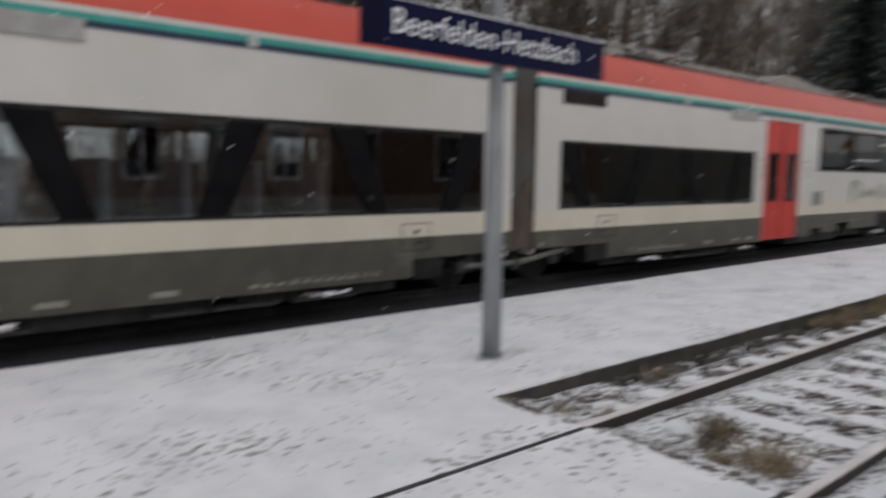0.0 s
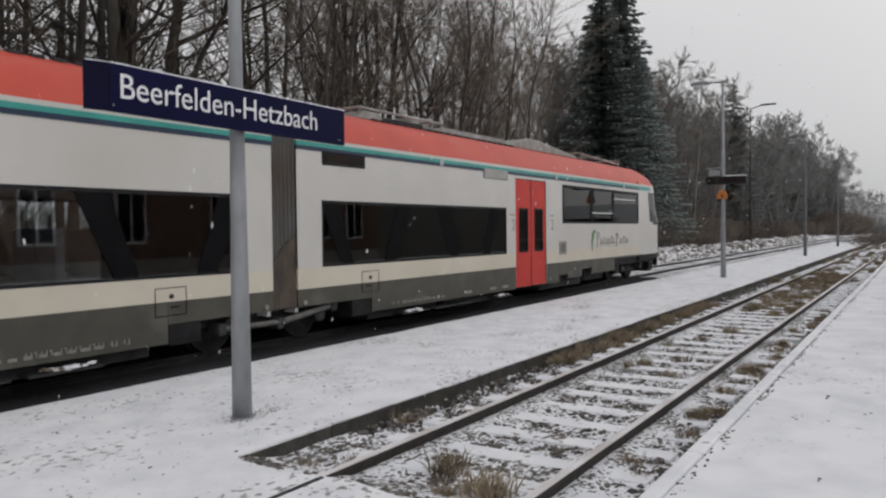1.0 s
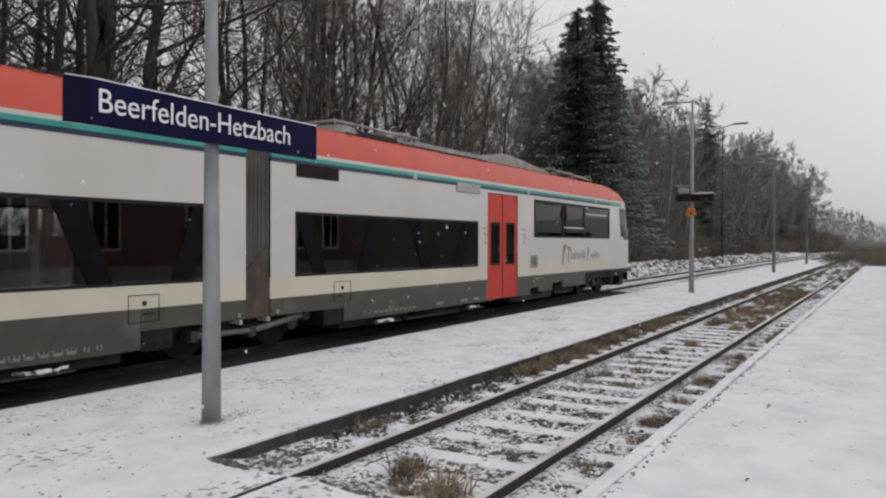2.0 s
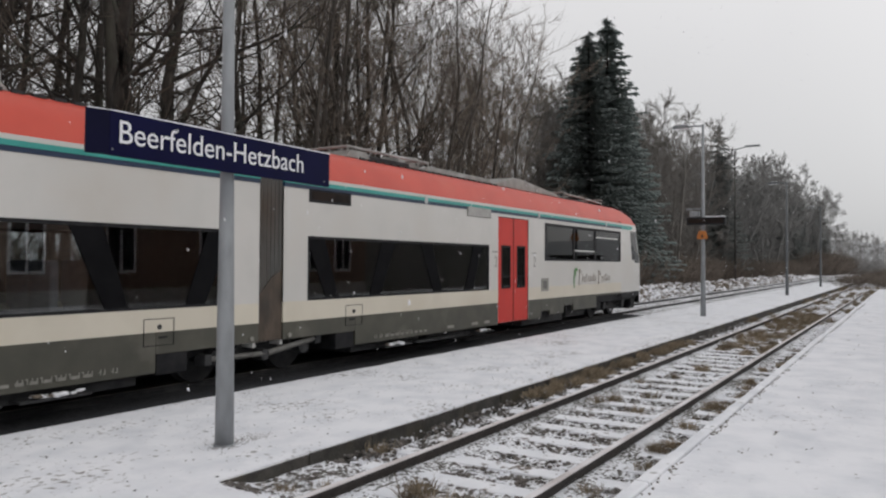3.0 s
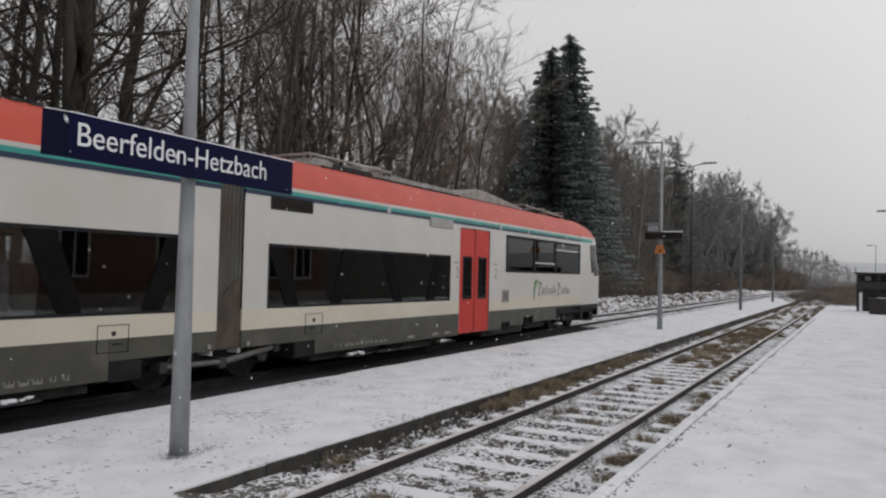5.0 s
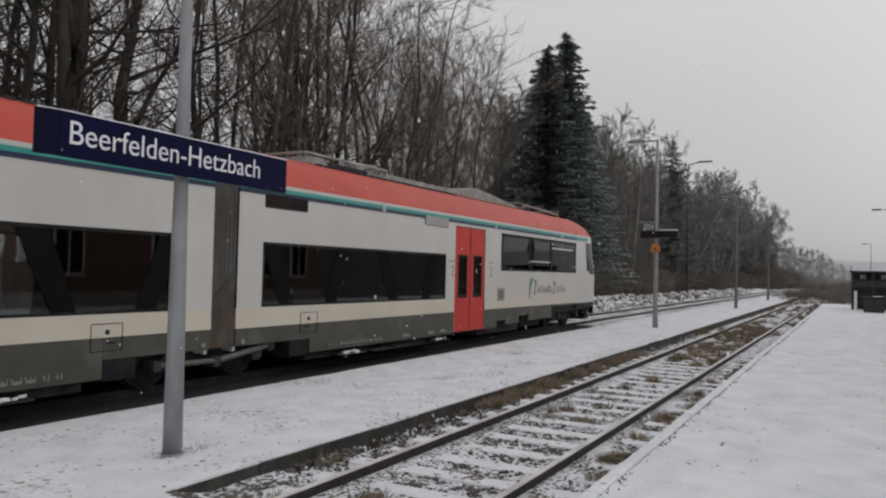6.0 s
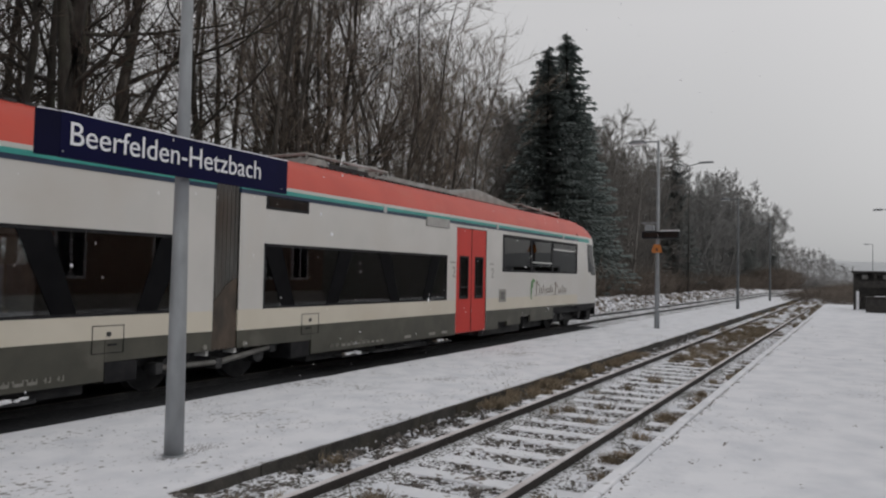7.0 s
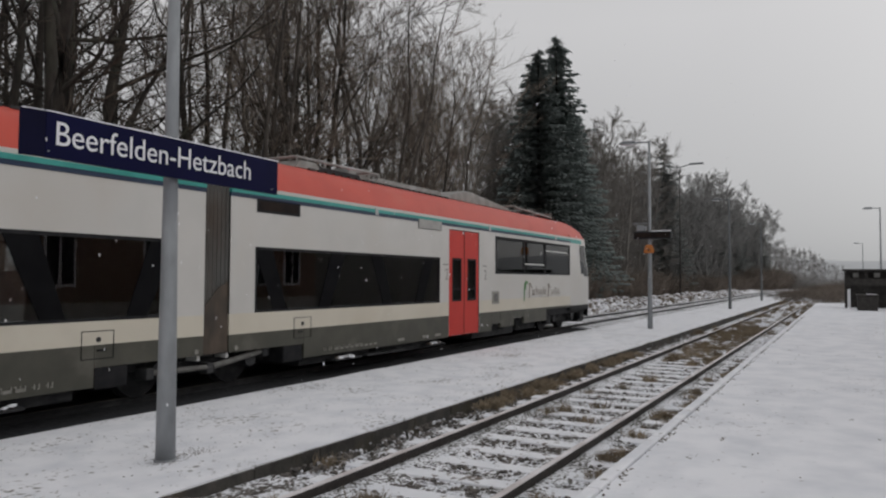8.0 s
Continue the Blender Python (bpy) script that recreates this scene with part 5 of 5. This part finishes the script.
def build_grit():
    g = Geo()
    rs = random.Random(41)
    for k in range(420):
        t = rs.random()
        g.lump((-0.18 + 0.75 * t + rs.gauss(0, 0.08), 2.52 + rs.gauss(0, 0.08) + 0.08 * t, 0.004), rs.uniform(0.003, 0.011) * (1.1 - 0.5 * t), (1.3, 1.0, 0.4), 0.4, rs.uniform(0, 6.28))
    for k in range(420):
        x, y = rs.uniform(-3.5, 9), rs.uniform(1.75, 4.6)
        if noise.noise((x * 0.7, y * 0.9, 5.0)) > 0.0:
            g.lump((x, y, 0.006), rs.uniform(0.004, 0.012), (1.4, 1.0, 0.5), 0.4, rs.uniform(0, 6.28))
    solid("grit", g, GRIT, "dark grit and leaf crumbs on the snowy platform", "grit", kind="stuff")


GRIT = material("dark_grit", (0.07, 0.06, 0.055), (0.13, 0.11, 0.10), 0.95, 20)
build_grit()


def tuft_mesh(seed, blades, height, spread):
    rs = random.Random(seed)
    g = Geo()
    for k in range(blades):
        a, r = rs.uniform(0, 6.283), spread * rs.random()
        p = Vector((r * math.cos(a), r * math.sin(a), -0.02))
        d = Vector((rs.gauss(0, 0.45), rs.gauss(0, 0.45), 1.0)).normalized()
        ln, w = height * rs.uniform(0.5, 1.15), rs.uniform(0.003, 0.006)
        o = d.cross(Vector((rs.gauss(0, 1), rs.gauss(0, 1), 0))).normalized() * w
        q = p + d * ln * 0.6
        e = q + (d + Vector((rs.gauss(0, 0.5), rs.gauss(0, 0.5), -0.35))).normalized() * ln * 0.5
        i = len(g.v)
        g.v += [tuple(p - o), tuple(p + o), tuple(q + o * 0.8), tuple(q - o * 0.8), tuple(e)]
        g.f += [(i, i + 1, i + 2, i + 3), (i + 3, i + 2, i + 4)]
    return g.mesh("grass_tuft", DRY)


def build_grass():
    rs = random.Random(23)
    ms = [tuft_mesh(1, 150, 0.20, 0.13), tuft_mesh(2, 110, 0.14, 0.16), tuft_mesh(3, 190, 0.27, 0.2)]
    spots = [(-0.1, 0.17, 0, 1.2), (-0.35, -0.33, 2, 1.1), (0.15, 0.3, 1, 1.2), (-0.55, -0.1, 1, 1.0), (4.95, 0.45, 1, 1.2), (5.2, 0.3, 0, 0.9), (5.7, -0.05, 1, 1.1), (4.6, -0.2, 1, 1.0), (9.0, -0.05, 0, 1.1), (1.1, 1.42, 1, 1.0), (-0.6, 1.2, 1, 0.9), (-0.3, 0.95, 1, 1.0), (2.6, -1.05, 0, 0.9), (4.0, -1.0, 1, 1.0), (0.9, -0.95, 1, 0.9), (8.0, 0.2, 1, 1.0), (7.0, 0.5, 1, 0.9), (1.9, -1.15, 1, 0.9), (5.5, -1.1, 0, 0.8), (7.4, -1.1, 1, 0.9)]
    for k in range(46):
        spots.append((4.6 + 10 * rs.random(), rs.uniform(1.2, 1.58), rs.choice((0, 1)), rs.uniform(0.7, 1.2)))
    for k in range(230):
        spots.append((12 + 16 * rs.random(), rs.uniform(-0.65, 0.65), rs.choice((0, 1, 1)), rs.uniform(0.6, 1.1)))
    for k in range(170):
        x = 22 + 45 * rs.random()
        spots.append((x, rs.uniform(-1.5, 1.5), rs.choice((0, 1, 2)), rs.uniform(0.7, 1.2)))
    for k in range(34):
        spots.append((0.5 + 15 * rs.random(), rs.uniform(-1.5, -0.95), rs.choice((0, 1)), rs.uniform(0.5, 0.95)))
    far_grass = Geo()
    for x, y, k, sc in spots:
        if x > 17:
            # the far tufts grow into one another
            turn, i = rs.uniform(0, 6.28), len(far_grass.v)
            ca, sa = sc * math.cos(turn), sc * math.sin(turn)
            far_grass.v += [(x + v.co.x * ca - v.co.y * sa, y + v.co.x * sa + v.co.y * ca, v.co.z * sc - 0.135) for v in ms[k].vertices]
            far_grass.f += [tuple(i + q for q in p.vertices) for p in ms[k].polygons]
            continue
        ob = new("grass_tuft", ms[k])
        ob.location, ob.rotation_euler, ob.scale = (x, y, -0.135 + 0.11 * smooth01(-0.35, -1.0, x)), (0, 0, rs.uniform(0, 6.28)), (sc, sc, sc)
        tagged(ob, "tuft of dry brown grass in the track", "grass", "grass tufts in the track")
    solid("dry_grass", far_grass, DRY, "dry brown grass growing over the far siding", "grass", "", "stuff")
    # short weeds and bare clods breaking through the snow along the joint behind the platform edge
    g = Geo()
    for k in range(900):
        x = -4.5 + 34 * rs.random()
        thick = noise.noise((x * 1.3, 4.0, 0.0)) + 0.5 * noise.noise((x * 5.0, 1.0, 0.0))
        if thick < rs.gauss(-0.05, 0.25):
            continue
        g.lump((x, -1.752 - abs(rs.gauss(0, 0.03)), 0.298), rs.uniform(0.006, 0.014), (1.8, 0.9, 0.5), 0.4)
    for k in range(90):
        x, y = -3 + 26 * rs.random(), -2.1 - 2.6 * rs.random() ** 1.6
        for j in range(rs.choice((1, 1, 2, 4))):
            g.lump((x + rs.gauss(0, 0.06), y + rs.gauss(0, 0.025), 0.306), rs.uniform(0.005, 0.012), (1.5, 1.0, 0.4), 0.4)
    solid("weeds", g, SHRUB, "short brown weeds and clods poking through platform snow", "weeds", "weeds on the side platform", "stuff")


build_grass()


# ---- falling snow ----
def build_snowfall():
    rs = random.Random(3)
    falls = []
    for k in range(5):
        g = Geo()
        for j in range(230):
            g.lump((rs.uniform(-6, 18), rs.uniform(-1.2, 4.6), rs.uniform(0.2, 15)), rs.uniform(0.004, 0.009), (1, 1, 1.5), 0.3)
        falls.append(solid("snowfall", g, FLAKE, "scattered falling snowflakes", "snow", "falling snow", "stuff"))
    return falls


snowfalls = build_snowfall()


# ---- kerbs and sleepers, piece by piece ----
def build_kerbs():
    root = thing("kerb", "dark mossy kerb of the island platform", "kerb", (-1.0, 1.65, -0.35), kind="structure")
    me = Geo().box(0.004, 0.996, 0.0, 0.28, 0, 0.335).mesh("kerb_stone", KERB, 0.012)
    rs = random.Random(9)
    for k in range(60):
        ob = new("kerb_stone", me)
        ob.parent = root
        ob.location = (k * 1.0 + 0.25, rs.uniform(-0.006, 0.006), rs.uniform(-0.006, 0.004))
    tip = Geo().prism([(-0.02, 0.335), (0.25, 0.335), (0.25, 0.0), (0.10, 0.0)], "y", 0.0, 0.28)
    part("kerb_end", tip, KERB, root, bevel=0.01)
    part("kerb_run", Geo().box(60.25, 85, 0, 0.28, 0, 0.333), KERB, root)
    root = thing("kerb", "dark kerb of the island platform beside the train", "kerb", (-40, 4.66, -0.35), kind="structure")
    me = Geo().box(0.004, 1.996, 0.0, 0.18, 0, 0.32).mesh("kerb_stone", KERB, 0.012)
    for k in range(62):
        ob = new("kerb_stone", me)
        ob.parent = root
        ob.location = (k * 2.0, 0, rs.uniform(-0.004, 0.002))
    root = thing("kerb", "snow-covered kerb of the side platform", "kerb", (-40, -1.745, -0.3), kind="structure")
    me = Geo().box(0.003, 0.997, 0.0, 0.105, 0, 0.616).mesh("kerb_stone", KERB_SNOW, 0.015)
    for k in range(91):
        ob = new("kerb_stone", me)
        ob.parent = root
        ob.location = (k * 1.0, rs.uniform(-0.006, 0.006), rs.uniform(-0.004, 0.006))


def build_sleepers():
    me = Geo().box(-0.125, 0.125, -1.22, 1.22, 0, 0.16).mesh("sleeper", SLEEPER, 0.012)
    rs = random.Random(12)
    for k in range(140):
        x = -0.03 + 0.63 * k
        ob = new("sleeper", me)
        ob.parent = near_track
        ob.location = (x + 30 + rs.uniform(-0.015, 0.015), rs.uniform(-0.03, 0.03), 0.3 - 0.272 + rs.uniform(-0.006, 0.004))
        ob.rotation_euler = (0, 0, rs.uniform(-0.012, 0.012))
    me = Geo().box(-0.125, 0.125, -1.22, 1.22, 0, 0.16).mesh("sleeper", SLEEPER, 0.012)
    for k in range(70):
        ob = new("sleeper", me)
        ob.parent = far_track
        ob.location = (53.5 + 0.63 * k, 0, 0.3 - 0.275)


build_kerbs()
build_sleepers()


def motions():
    """The snow drifts down across the clip."""
    drift = [(0.35, 0.10, -1.15), (0.55, -0.05, -1.0), (0.25, 0.0, -1.3), (0.45, 0.15, -1.1), (0.3, -0.1, -0.95)]
    for fall, (vx, vy, vz) in zip(snowfalls, drift):
        walk(fall, [(t, pose(vx * (t - 4) + 0.04 * math.sin(t * 1.3), vy * (t - 4), vz * t)) for t in (0, 2, 4, 6, 8)])


motions()
